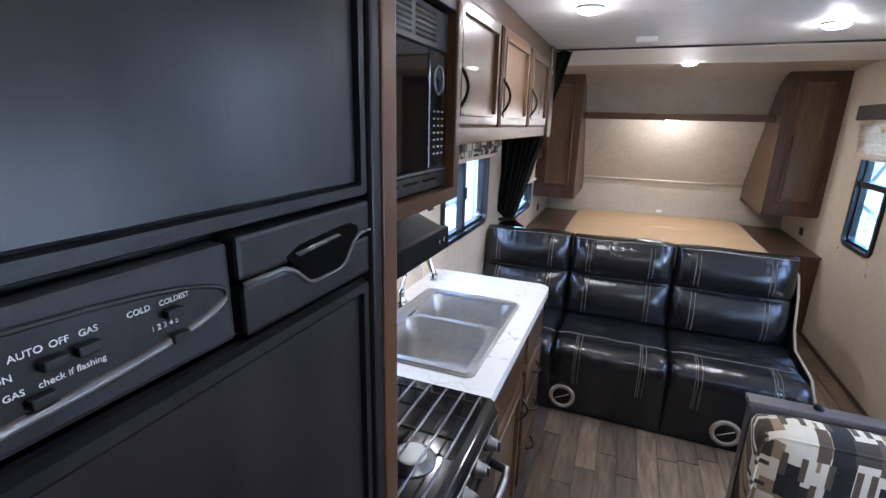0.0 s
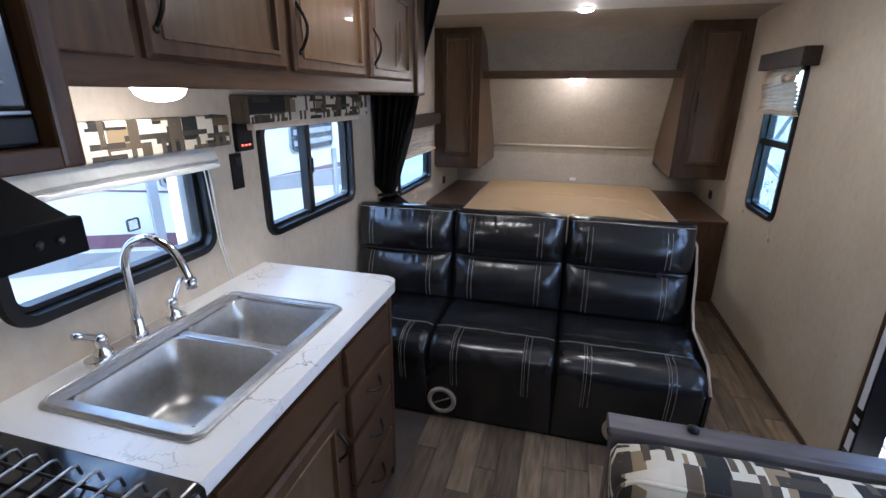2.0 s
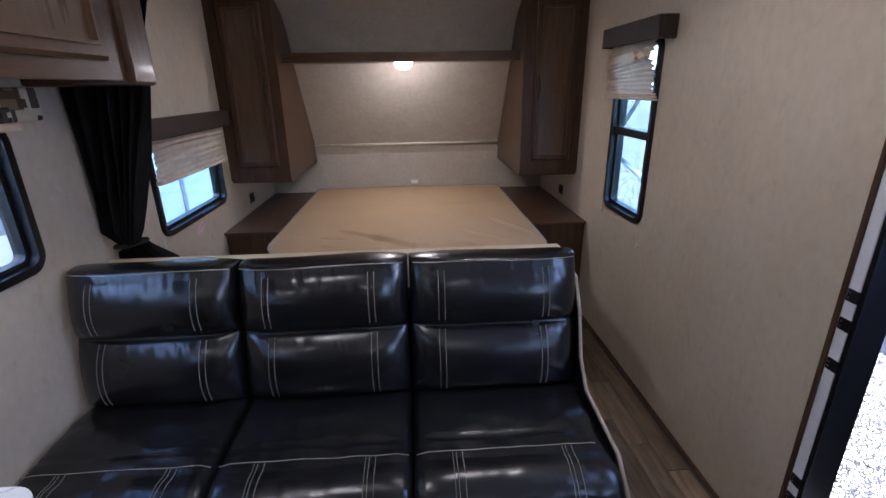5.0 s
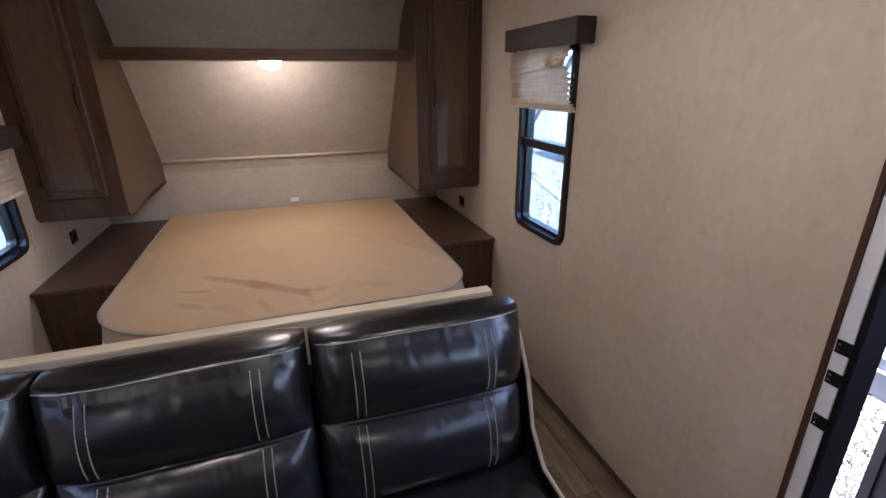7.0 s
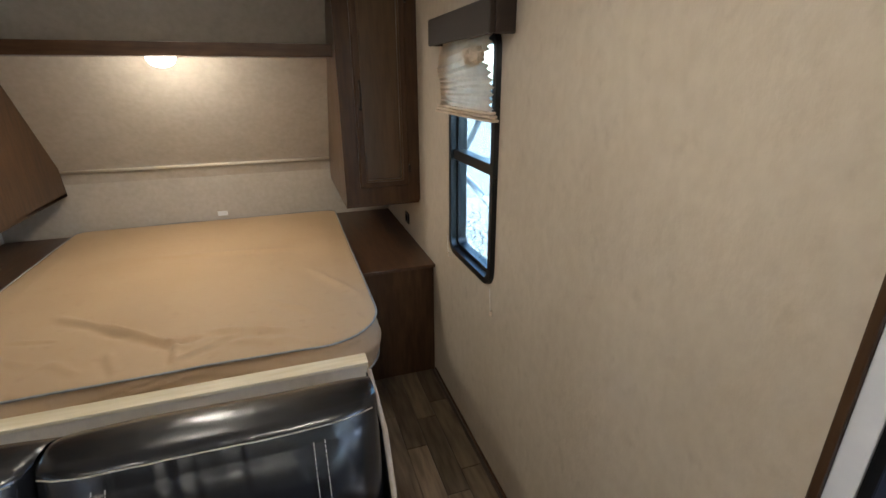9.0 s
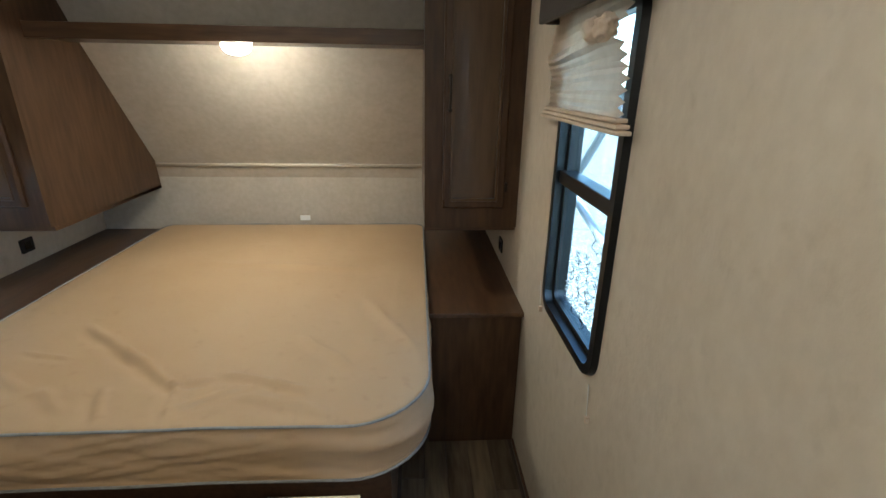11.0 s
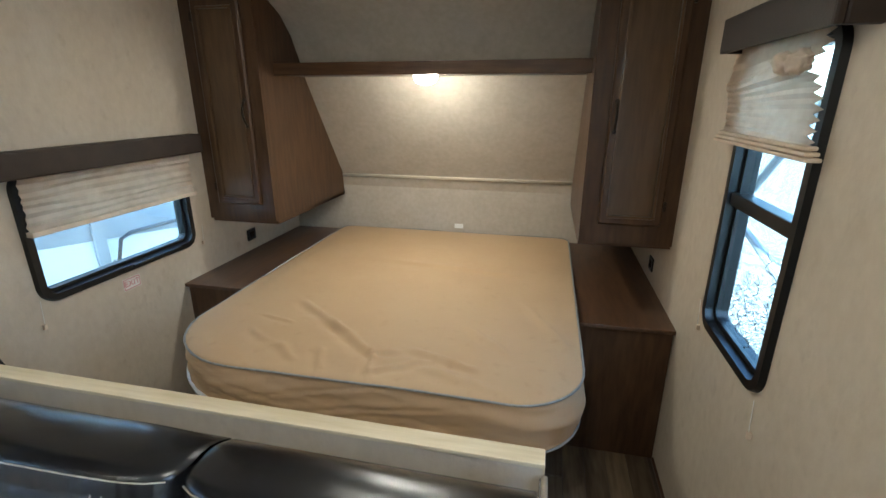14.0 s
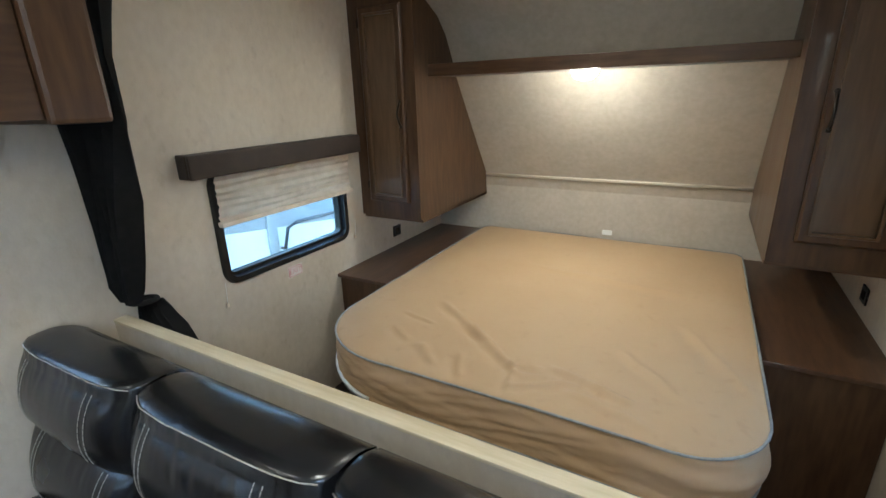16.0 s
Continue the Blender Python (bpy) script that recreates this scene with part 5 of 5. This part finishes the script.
pelmet("window_valance", 1.12, 1.908, 1.374, 1.470, "left", 0.07, M_FABRICV, "cream and black block print valance over the sink window")
pelmet("window_valance", 2.005, 3.01, 1.434, 1.53, "left", 0.07, M_FABRICV, "cream and black block print valance over the sliding window")
pelmet("window_valance", 3.525, 4.49, 1.305, 1.395, "left", 0.08, M_DARKWOOD, "dark brown padded valance over the bed window")
pelmet("window_valance", 3.49, 4.09, 1.69, 1.785, "right", 0.085, M_DARKWOOD, "dark brown padded valance over the tall window")


def pleated(name, y0, y1, z0, z1, side, label, pleats=14, crumple=0.0, rail=True, tilt=0.0):
    x = L if side == "left" else R
    s = 1 if side == "left" else -1
    th = thing(name, (x, (y0 + y1) / 2, z0), label, "shade")
    m = bmesh.new()
    nz, ny = pleats * 2, 40
    rows = []
    for j in range(nz + 1):
        f = j / nz
        row = []
        for i in range(ny + 1):
            g = i / ny
            z = z1 + (z0 + tilt * g - z1) * f
            z += crumple * 0.012 * noise.noise(Vector((g * 3, f * 4, 1.0)))
            d = 0.030 + (0.008 if j % 2 else 0.0) + crumple * 0.016 * noise.noise(Vector((g * 4.5, f * 4, 3.0))) + 0.004 * noise.noise(Vector((g * 8, f * 9, y0)))
            row.append(m.verts.new((x + s * d, y0 + (y1 - y0) * g, z)))
        rows.append(row)
    for q, w in zip(rows, rows[1:]):
        for i in range(ny):
            m.faces.new((q[i], q[i + 1], w[i + 1], w[i]))
    bmesh.ops.solidify(m, geom=m.faces[:], thickness=0.0012)
    part("pleats", m, M_SHADE, th)
    if rail:
        b = box(min(x + s * 0.02, x + s * 0.05), max(x + s * 0.02, x + s * 0.05), y0 - 0.005, y1 + 0.005, -0.008, 0.012, 0.004)
        for v in b.verts:
            v.co.z += z0 + tilt * (v.co.y - y0) / (y1 - y0)
        part("rail", b, M_SHADE, th)
    return th


pleated("pleated_shade", 3.64, 4.43, 1.105, 1.34, "left", "cream pleated shade half drawn over the bed window", 8, 0.9)
SHR = thing("pleated_shade", (R, 3.84, 1.44), "crumpled cream pleated shade, half drawn and knotted", "shade")
m = bmesh.new()
rows = []
for j in range(25):
    f = j / 24
    row = []
    for i in range(61):
        g = i / 60
        zn = 1.72 - 0.265 * f
        zf = 1.72 - 0.10 * min(1, f / 0.22) - 0.155 * max(0, (f - 0.22) / 0.78)
        z = zn + (zf - zn) * smoothstep(g)
        ridge = 1.632 - 0.035 * g
        near = 0.016 * (1 if j % 2 else -1) * (1 - g) ** 3 + 0.012 * noise.noise(Vector((f * 5, 1.3, 0)))
        d = 0.026 + (0.007 if j % 2 else 0.0) * (0.35 + 0.65 * g if z < 1.62 else 0.25) + 0.026 * math.exp(-((z - ridge) / 0.020) ** 2) * (1 - 0.5 * g) + 0.006 * noise.noise(Vector((g * 4, f * 5, 3)))
        y = 3.592 + 0.03 * math.exp(-((z - 1.632) / 0.05) ** 2) + near + (4.10 - 3.592) * g + 0.008 * g * noise.noise(Vector((f * 9, 7.7, 0)))
        row.append(m.verts.new((R - d, y, z)))
    rows.append(row)
for q, w in zip(rows, rows[1:]):
    for i in range(60):
        m.faces.new((q[i], q[i + 1], w[i + 1], w[i]))
bmesh.ops.solidify(m, geom=m.faces[:], thickness=0.0012)
part("pleats", m, M_SHADE, SHR)
for k in range(3):
    part("rail", box(R - 0.052 + 0.004 * k, R - 0.018, 3.545 + 0.012 * k, 4.112 - 0.004 * k, 1.438 + 0.011 * k, 1.447 + 0.011 * k, 0.003), M_SHADE, SHR, "stacked lower pleats")
for cy, sx, tilt in ((3.715, 0.034, 0.5), (3.645, 0.040, -0.2)):
    m = bmesh.new()
    bmesh.ops.create_icosphere(m, subdivisions=4, radius=1)
    for v in m.verts:
        p = v.co.copy()
        q = 1 + 0.35 * noise.noise(p * 2.3 + Vector((cy * 9, 0, 0))) + 0.16 * noise.noise(p * 6)
        v.co = Vector((R - 0.058 + p.x * 0.020 * q, cy + p.y * sx * q, 1.638 + p.z * 0.024 * q + tilt * p.y * 0.014))
    part("knot", m, M_SHADE, SHR, "bunched knot of shade cloth", smooth=True)
WS = thing("roller_shade", (L, 1.52, 1.31), "white shade rolled up over the sink window", "shade")
m = bmesh.new()
rows = []
for j, (d, z) in enumerate(((0.02, 1.40), (0.05, 1.385), (0.055, 1.36), (0.062, 1.335), (0.052, 1.318), (0.02, 1.312), (0.014, 1.36))):
    rows.append([m.verts.new((L + d + 0.003 * noise.noise(Vector((k * 0.5, j, 0))), 1.10 + 0.742 * k / 30, z + 0.005 * noise.noise(Vector((k * 0.35, j * 0.6, 4))))) for k in range(31)])
for q, w in zip(rows, rows[1:]):
    for k in range(30):
        m.faces.new((q[k], q[k + 1], w[k + 1], w[k]))
bmesh.ops.solidify(m, geom=m.faces[:], thickness=0.001)
part("folds", m, M_WHITESHADE, WS)
part("rail", box(L + 0.012, L + 0.066, 1.09, 1.846, 1.306, 1.322, 0.005), M_WHITESHADE, WS)
part("cord", tube([(L + 0.03, 1.80, 1.40), (L + 0.03, 1.815, 1.25), (L + 0.02, 1.84, 1.05), (L + 0.02, 1.87, 0.90)], 0.0022, 6), M_WHITEPL, WS, smooth=True)
part("cord", tube([(L + 0.034, 1.81, 1.40), (L + 0.034, 1.83, 1.25), (L + 0.022, 1.85, 1.05), (L + 0.022, 1.88, 0.90)], 0.0022, 6), M_WHITEPL, WS, smooth=True)
S2 = thing("roller_shade", (L, 2.5, 1.41), "cream shade rolled up under the valance", "shade")
part("roll", box(L + 0.012, L + 0.05, 2.06, 2.95, 1.408, 1.436, 0.008), M_SHADE, S2)
EX = thing("exit_label", (L, 4.01, 0.745), "small white label with red EXIT lettering", "label")
part("plate", box(L, L + 0.0015, 3.965, 4.055, 0.752, 0.806, 0.0004, 1), M_WHITEPL, EX)
text_mesh("EXIT", 0.038, facing(L + 0.002, 4.01, 0.779), "lettering", M_RED, EX)
part("border", ring_frame(3.968, 4.052, 0.755, 0.803, 0.004, 0.003, "x", L + 0.0012, L + 0.002), M_RED, EX)
for nm, yy, zz, x, s in (("cord_clip", 3.62, 0.76, L, 1), ("cord_clip", 4.47, 0.83, L, 1), ("cord_clip", 3.585, 0.735, R, -1), ("cord_clip", 4.07, 0.80, R, -1)):
    c = tagged(part(nm, box(min(x, x + s * 0.012), max(x, x + s * 0.012), yy - 0.006, yy + 0.006, zz - 0.012, zz + 0.008, 0.003), M_SHADE), "tiny cream cord clip on the wall", "clip", "cord clips")
    part("cord", tube([(x + s * 0.008, yy, zz), (x + s * 0.012, yy + 0.004, zz + 0.10)], 0.0012, 5), M_WHITEPL, c)

# ---- black curtain gathered at the wall ----
CU = thing("curtain", (-0.7, 3.2, 0.8), "black privacy curtain gathered and tied at the wall", "curtain")
m = bmesh.new()
prof = ((2.066, -0.40, 0.03), (1.9, -0.45, 0.035), (1.7, -0.52, 0.035), (1.53, -0.55, 0.04), (1.3, -0.61, 0.04), (1.1, -0.67, 0.035), (1.0, -0.70, 0.03), (0.955, -0.72, 0.025), (0.93, -0.73, 0.02), (0.90, -0.69, 0.03), (0.86, -0.63, 0.035), (0.80, -0.59, 0.035), (0.76, -0.61, 0.03))
rows = []
for z, xr, amp in prof:
    row = []
    xl = L + 0.006 + (0.05 if 0.92 < z < 0.96 else 0.0)
    for k in range(121):
        g = k / 120
        wave = math.sin(g * 2 * math.pi * 7 + 4.5 * noise.noise(Vector((g * 2.6, z * 0.9, 0)))) * (0.62 + 0.6 * noise.noise(Vector((g * 5, z * 1.6, 9)))) + 0.35 * noise.noise(Vector((g * 22, z * 5, 4)))
        row.append(m.verts.new((xl + (xr - xl) * g, 3.228 + (0.075 if z < 0.95 else 0.0) + amp * 1.35 * wave, z + 0.01 * noise.noise(Vector((g * 5, z, 2))))))
    rows.append(row)
for q, w in zip(rows, rows[1:]):
    for k in range(120):
        m.faces.new((q[k], q[k + 1], w[k + 1], w[k]))
bmesh.ops.solidify(m, geom=m.faces[:], thickness=0.002)
part("cloth", m, M_CURTAIN, CU, smooth=True)
part("tie_band", tube([(-0.775 + 0.062 * math.cos(a), 3.275 + 0.035 * math.sin(a), 0.937 + 0.012 * math.cos(a)) for a in (2 * math.pi * k / 24 for k in range(24))], 0.009, 8, True), M_CURTAIN, CU, smooth=True)

# ---- dinette bench ----
DN = thing("dinette_bench", (0.98, 1.3, 0.0), "dinette bench with block print cushions and dark board back", "bench")
part("back_board", box(0.476, R, 1.580, 1.625, 0.0, 0.757), M_BOARD, DN)
part("top_cap", box(0.466, R, 1.574, 1.632, 0.757, 0.777, 0.004), M_BOARD, DN, "dark grey-brown cap board")
for xx in (0.66, 1.06):
    part("knob", lathe([(0.014, 0), (0.014, 0.008), (0.008, 0.012), (0.002, 0.013)], (xx, 1.612, 0.777), "z", 14), M_BLACKPL, DN, smooth=True)
part("seat_box", box(0.48, R, 0.98, 1.575, 0.0, 0.33, 0.004), M_BOARD, DN)


def cushion(name, x0, x1, y0, y1, z0, z1, r, puff):
    m = box(x0, x1, y0, y1, z0, z1)
    bmesh.ops.subdivide_edges(m, edges=m.edges[:], cuts=9, use_grid_fill=True)
    c = Vector(((x0 + x1) / 2, (y0 + y1) / 2, (z0 + z1) / 2))
    h = Vector(((x1 - x0) / 2, (y1 - y0) / 2, (z1 - z0) / 2))
    for v in m.verts:
        d = v.co - c
        inner = Vector([max(-(k - r), min(k - r, e)) for e, k in zip(d, h)])
        off = d - inner
        if off.length > 1e-6:
            off = off.normalized() * r
        q = inner + off
        q.z += puff * (1 if q.z > 0 else -0.3) * math.cos(q.x / h.x * 1.4) * math.cos(q.y / h.y * 1.4) * abs(q.z) / h.z
        q.y -= puff * math.cos(q.x / h.x * 1.4) * math.cos(q.z / h.z * 1.4) * (q.y < 0) * 0.8
        v.co = c + q + Vector((0, 0.004 * noise.noise(q * 12), 0.004 * noise.noise(q * 11)))
    return m


BCU = part("back_cushion", cushion("back_cushion", 0.470, 1.485, 1.435, 1.576, 0.42, 0.766, 0.045, 0.012), M_FABRIC, DN, "cream and black block print back cushion", smooth=True)
part("piping", tube([(x, 1.442, z) for x, z in rounded(0.480, 1.474, 0.435, 0.752, 0.05, 5)], 0.005, 6, True), M_FABRIC, BCU, smooth=True)
part("seat_cushion", cushion("seat_cushion", 0.470, 1.485, 0.98, 1.56, 0.332, 0.445, 0.04, 0.014), M_FABRIC, DN, "cream and black block print seat cushion", smooth=True)

# ---- outside ----
tagged(part("ground", box(-300, 300, -300, 300, -1.0, -0.75), M_GRAVEL), "pale gravel yard around the trailers", "ground", kind="structure")
m = bmesh.new()
rnd = random.Random(4)
for k in range(1500):
    x, y = R + 0.5 + rnd.random() ** 1.5 * 5, 1.2 + rnd.random() * 6
    r = 0.012 + 0.02 * rnd.random()
    b = bmesh.new()
    bmesh.ops.create_icosphere(b, subdivisions=1, radius=r)
    for v in b.verts:
        v.co = Vector((x + v.co.x * 1.3, y + v.co.y, -0.75 + v.co.z * 0.7 + r * 0.3)) + Vector((rnd.uniform(-1, 1), rnd.uniform(-1, 1), rnd.uniform(-1, 1))) * r * 0.25
    merge(b, m)
tagged(part("gravel", m, M_GRAVEL), "loose pale gravel stones", "gravel", kind="stuff")


def trailer(x, y0, y1, face, label, stripe=True, low=False):
    """A parked white trailer: body, stripes, windows, skirt. face: the side (+1 or -1) that looks towards the aisle."""
    th = thing("parked_trailer", (x - face * 1.2, (y0 + y1) / 2, -0.75), label, "trailer", "trailers in the yard")
    xa, xb = sorted((x, x - face * 2.4))
    base = -0.43 if low else -0.2
    part("body", prism([(xa, base), (xb, base), (xb, 2.2), (xb - 0.15, 2.4), (xa + 0.15, 2.4), (xa, 2.2)], "y", y0, y1, 0.03), M_TRAILER, th)
    part("skirt", box(xa + 0.01, xb - 0.01, y0 + 0.1, y1 - 0.1, -0.75, base), M_SKIRT, th)
    part("skirt_rail", box(min(x, x + face * 0.012), max(x, x + face * 0.012), y0 + 0.1, y1 - 0.1, base - 0.10, base - 0.085), M_TRAILER, th, "pale skirt rail")
    f0, f1 = sorted((x, x + face * 0.006))
    g0, g1 = sorted((x, x + face * 0.012))
    if stripe:
        part("stripe", box(f0, f1, y0 + 0.1, y1 - 0.1, 0.66, 0.78), M_STRIPE, th)
        part("stripe", box(f0, f1, y0 + 0.1, y1 - 0.1, 0.80, 0.815), M_MAROON, th)
        if not low:
            part("stripe", box(f0, f1, y0 + 0.1, y1 - 0.1, 0.30, 0.42), M_MAROON, th)
    else:
        for k in range(7):
            part("rib", box(f0, f1, y0 + 0.1, y1 - 0.1, -0.28 + k * 0.22, -0.265 + k * 0.22), M_STRIPE, th)
    yy = y0 + 0.9
    k = 0
    while yy < y1 - 1.2:
        w = part("window", ring_frame(yy, yy + 0.75, 1.15, 1.75, 0.08, 0.04, "x", x, x + face * 0.02), M_STRIPE, th)
        part("pane", box(g0, g1, yy + 0.03, yy + 0.72, 1.18, 1.72), M_TINT, w)
        part("hatch", ring_frame(yy + 1.0, yy + 1.5, 0.0, 0.28, 0.03, 0.015, "x", x, x + face * 0.012), M_STRIPE, th)
        part("drip_rail", box(g0, g1, yy - 0.3, yy - 0.26, -0.2, 2.2), M_STRIPE, th)
        yy += 2.1
        k += 1
    for c in () if low else ((y0 + y1) / 2 - 0.45, (y0 + y1) / 2 + 0.45):
        w = part("wheel", lathe([(0.36, -0.1), (0.36, 0.1), (0.30, 0.12), (0.2, 0.10)], (x - face * 0.12, c, -0.39), "x", 24), M_TYRE, th)
        part("rim", lathe([(0.2, -0.11), (0.2, 0.13), (0.05, 0.10)], (x - face * 0.12, c, -0.39), "x", 20), M_WHITEPL, w)


def near_trailer(x, y0, y1):
    """The white trailer parked close alongside: slanting stripes, a louvred window, a hatch, rails and a grab rail."""
    th = thing("parked_trailer", (x - 1.2, (y0 + y1) / 2, -0.75), "white trailer parked alongside with slanting grey and maroon stripes", "trailer", "trailers in the yard")
    part("body", prism([(x - 2.4, -0.2), (x, -0.2), (x, 2.2), (x - 0.15, 2.4), (x - 2.25, 2.4), (x - 2.4, 2.2)], "y", y0, y1, 0.03), M_TRAILER, th)
    part("skirt", box(x - 2.35, x - 0.05, y0 + 0.2, y1 - 0.2, -0.45, -0.2), M_STRIPE, th)
    part("stripe", prism([(3.0, 0.89), (4.4, 0.708), (5.6, 0.545), (5.6, 0.76), (4.4, 0.85), (3.0, 0.952)], "x", x, x + 0.004), M_STRIPE, th, "grey stripe")
    part("stripe", prism([(3.75, 0.903), (5.0, 0.815), (5.0, 0.865)], "x", x, x + 0.005), M_MAROON, th, "maroon stripe")
    part("stripe", prism([(0.4, 1.26), (2.15, 0.805), (2.95, 0.59), (2.95, 0.675), (2.15, 0.876), (0.4, 1.36)], "x", x, x + 0.005), M_MAROON, th, "maroon stripe")
    part("stripe", prism([(0.4, 1.10), (2.15, 0.70), (2.95, 0.50), (2.95, 0.56), (2.15, 0.785), (0.4, 1.22)], "x", x, x + 0.004), M_STRIPE, th, "grey stripe")
    part("stripe", prism([(2.0, 1.135), (2.9, 0.94), (2.9, 0.956)], "x", x, x + 0.004), M_MAROON, th, "maroon stripe")
    for ya, yb in ((2.640, 2.705), (3.388, 3.432), (6.20, 6.26)):
        part("rail", box(x, x + 0.018, ya, yb, -0.2, 2.2, 0.004), M_STRIPE, th, "grey vertical rail")
    part("rail", box(x, x + 0.02, 4.81, 4.895, -0.2, 1.02, 0.004), M_STRIPE, th, "grey vertical rail")
    for ya, yb, za, zb in ((4.10, 4.85, 1.035, 1.60), (2.74, 2.83, 1.005, 1.20), (0.6, 1.3, 1.30, 1.75)):
        w = part("window", prism(rounded(ya, yb, za, zb, min(0.07, (yb - ya) * 0.3), 6), "x", x, x + 0.012), M_STRIPE, th)
        part("pane", prism(rounded(ya + 0.02, yb - 0.02, za + 0.02, zb - 0.02, min(0.055, (yb - ya) * 0.22), 6), "x", x + 0.012, x + 0.016), M_TINT, w)
        if yb - ya > 0.5:
            for k in range(5):
                zz = za + 0.07 + k * (zb - za - 0.1) / 5
                part("slat", box(x + 0.016, x + 0.024, ya + 0.05, yb - 0.05, zz, zz + 0.045, 0.003), M_STRIPE, w)
    part("hatch", ring_frame(2.475, 2.555, 0.804, 0.875, 0.012, 0.008, "x", x, x + 0.01), M_TINT, th)
    for c in (1.7, 2.6):
        w = part("wheel", lathe([(0.36, -0.1), (0.36, 0.1), (0.30, 0.12), (0.2, 0.10)], (x - 0.12, c, -0.39), "x", 24), M_TYRE, th)
        part("rim", lathe([(0.2, -0.11), (0.2, 0.13), (0.05, 0.10)], (x - 0.12, c, -0.39), "x", 20), M_WHITEPL, w)
    part("grab_rail", tube(RAIL, 0.014, 8), M_TINT, th, "dark bent grab rail", smooth=True)


RAIL = [(-2.0, 4.931, 0.463), (-1.96, 4.931, 0.463), (-1.96, 4.981, 0.618), (-1.96, 5.075, 0.645), (-1.96, 5.513, 0.625)]
near_trailer(-2.0, -4.0, 9.0)
trailer(4.4, -3.0, 5.4, -1, "white ribbed parked trailer with grey skirt", False, True)
trailer(8.0, 6.0, 14.0, -1, "white ribbed parked trailer with grey skirt", False)
AW = thing("awning_arm", (R + 0.1, 3.9, 0.0), "thin grey awning support arm outside the window", "awning arm")
part("arm", tube([(1.70, 3.55, 2.02), (1.70, 4.95, 0.73)], 0.015, 8), M_STRIPE, AW)
part("arm", tube([(1.73, 3.45, 0.83), (1.73, 4.95, 1.18)], 0.017, 8), M_STRIPE, AW)
part("upright", box(R + 0.05, R + 0.10, 4.93, 4.98, 0.2, 2.0, 0.006), M_STRIPE, AW)
part("bracket", box(R + 0.05, 1.75, 4.93, 4.97, 1.15, 1.20, 0.004), M_STRIPE, AW)
part("bracket", box(R + 0.05, 1.75, 4.93, 4.97, 0.71, 0.76, 0.004), M_STRIPE, AW)
PO = thing("post", (-1.5, 2.35, -0.75), "grey upright post outside the window", "post")
part("shaft", box(-1.52, -1.46, 2.33, 2.39, -0.75, 2.3, 0.008), M_STRIPE, PO)

# ---- floor planks ----
lengths = [plank_mesh(q) for q in (0.46, 0.58, 0.72)]
rnd = random.Random(9)
for c in range(19):
    x = -0.20 + c * 0.0955
    y = -0.3 - rnd.random() * 0.6
    while y < (4.25 if x > 0.96 else 3.18):
        k = rnd.randrange(3)
        if x + 0.047 < R and y > -1.6:
            p = new("plank", lengths[k])
            p.parent = FLOORSLAB
            p.location = (x, y, 0.0)
        y += (0.46, 0.58, 0.72)[k]
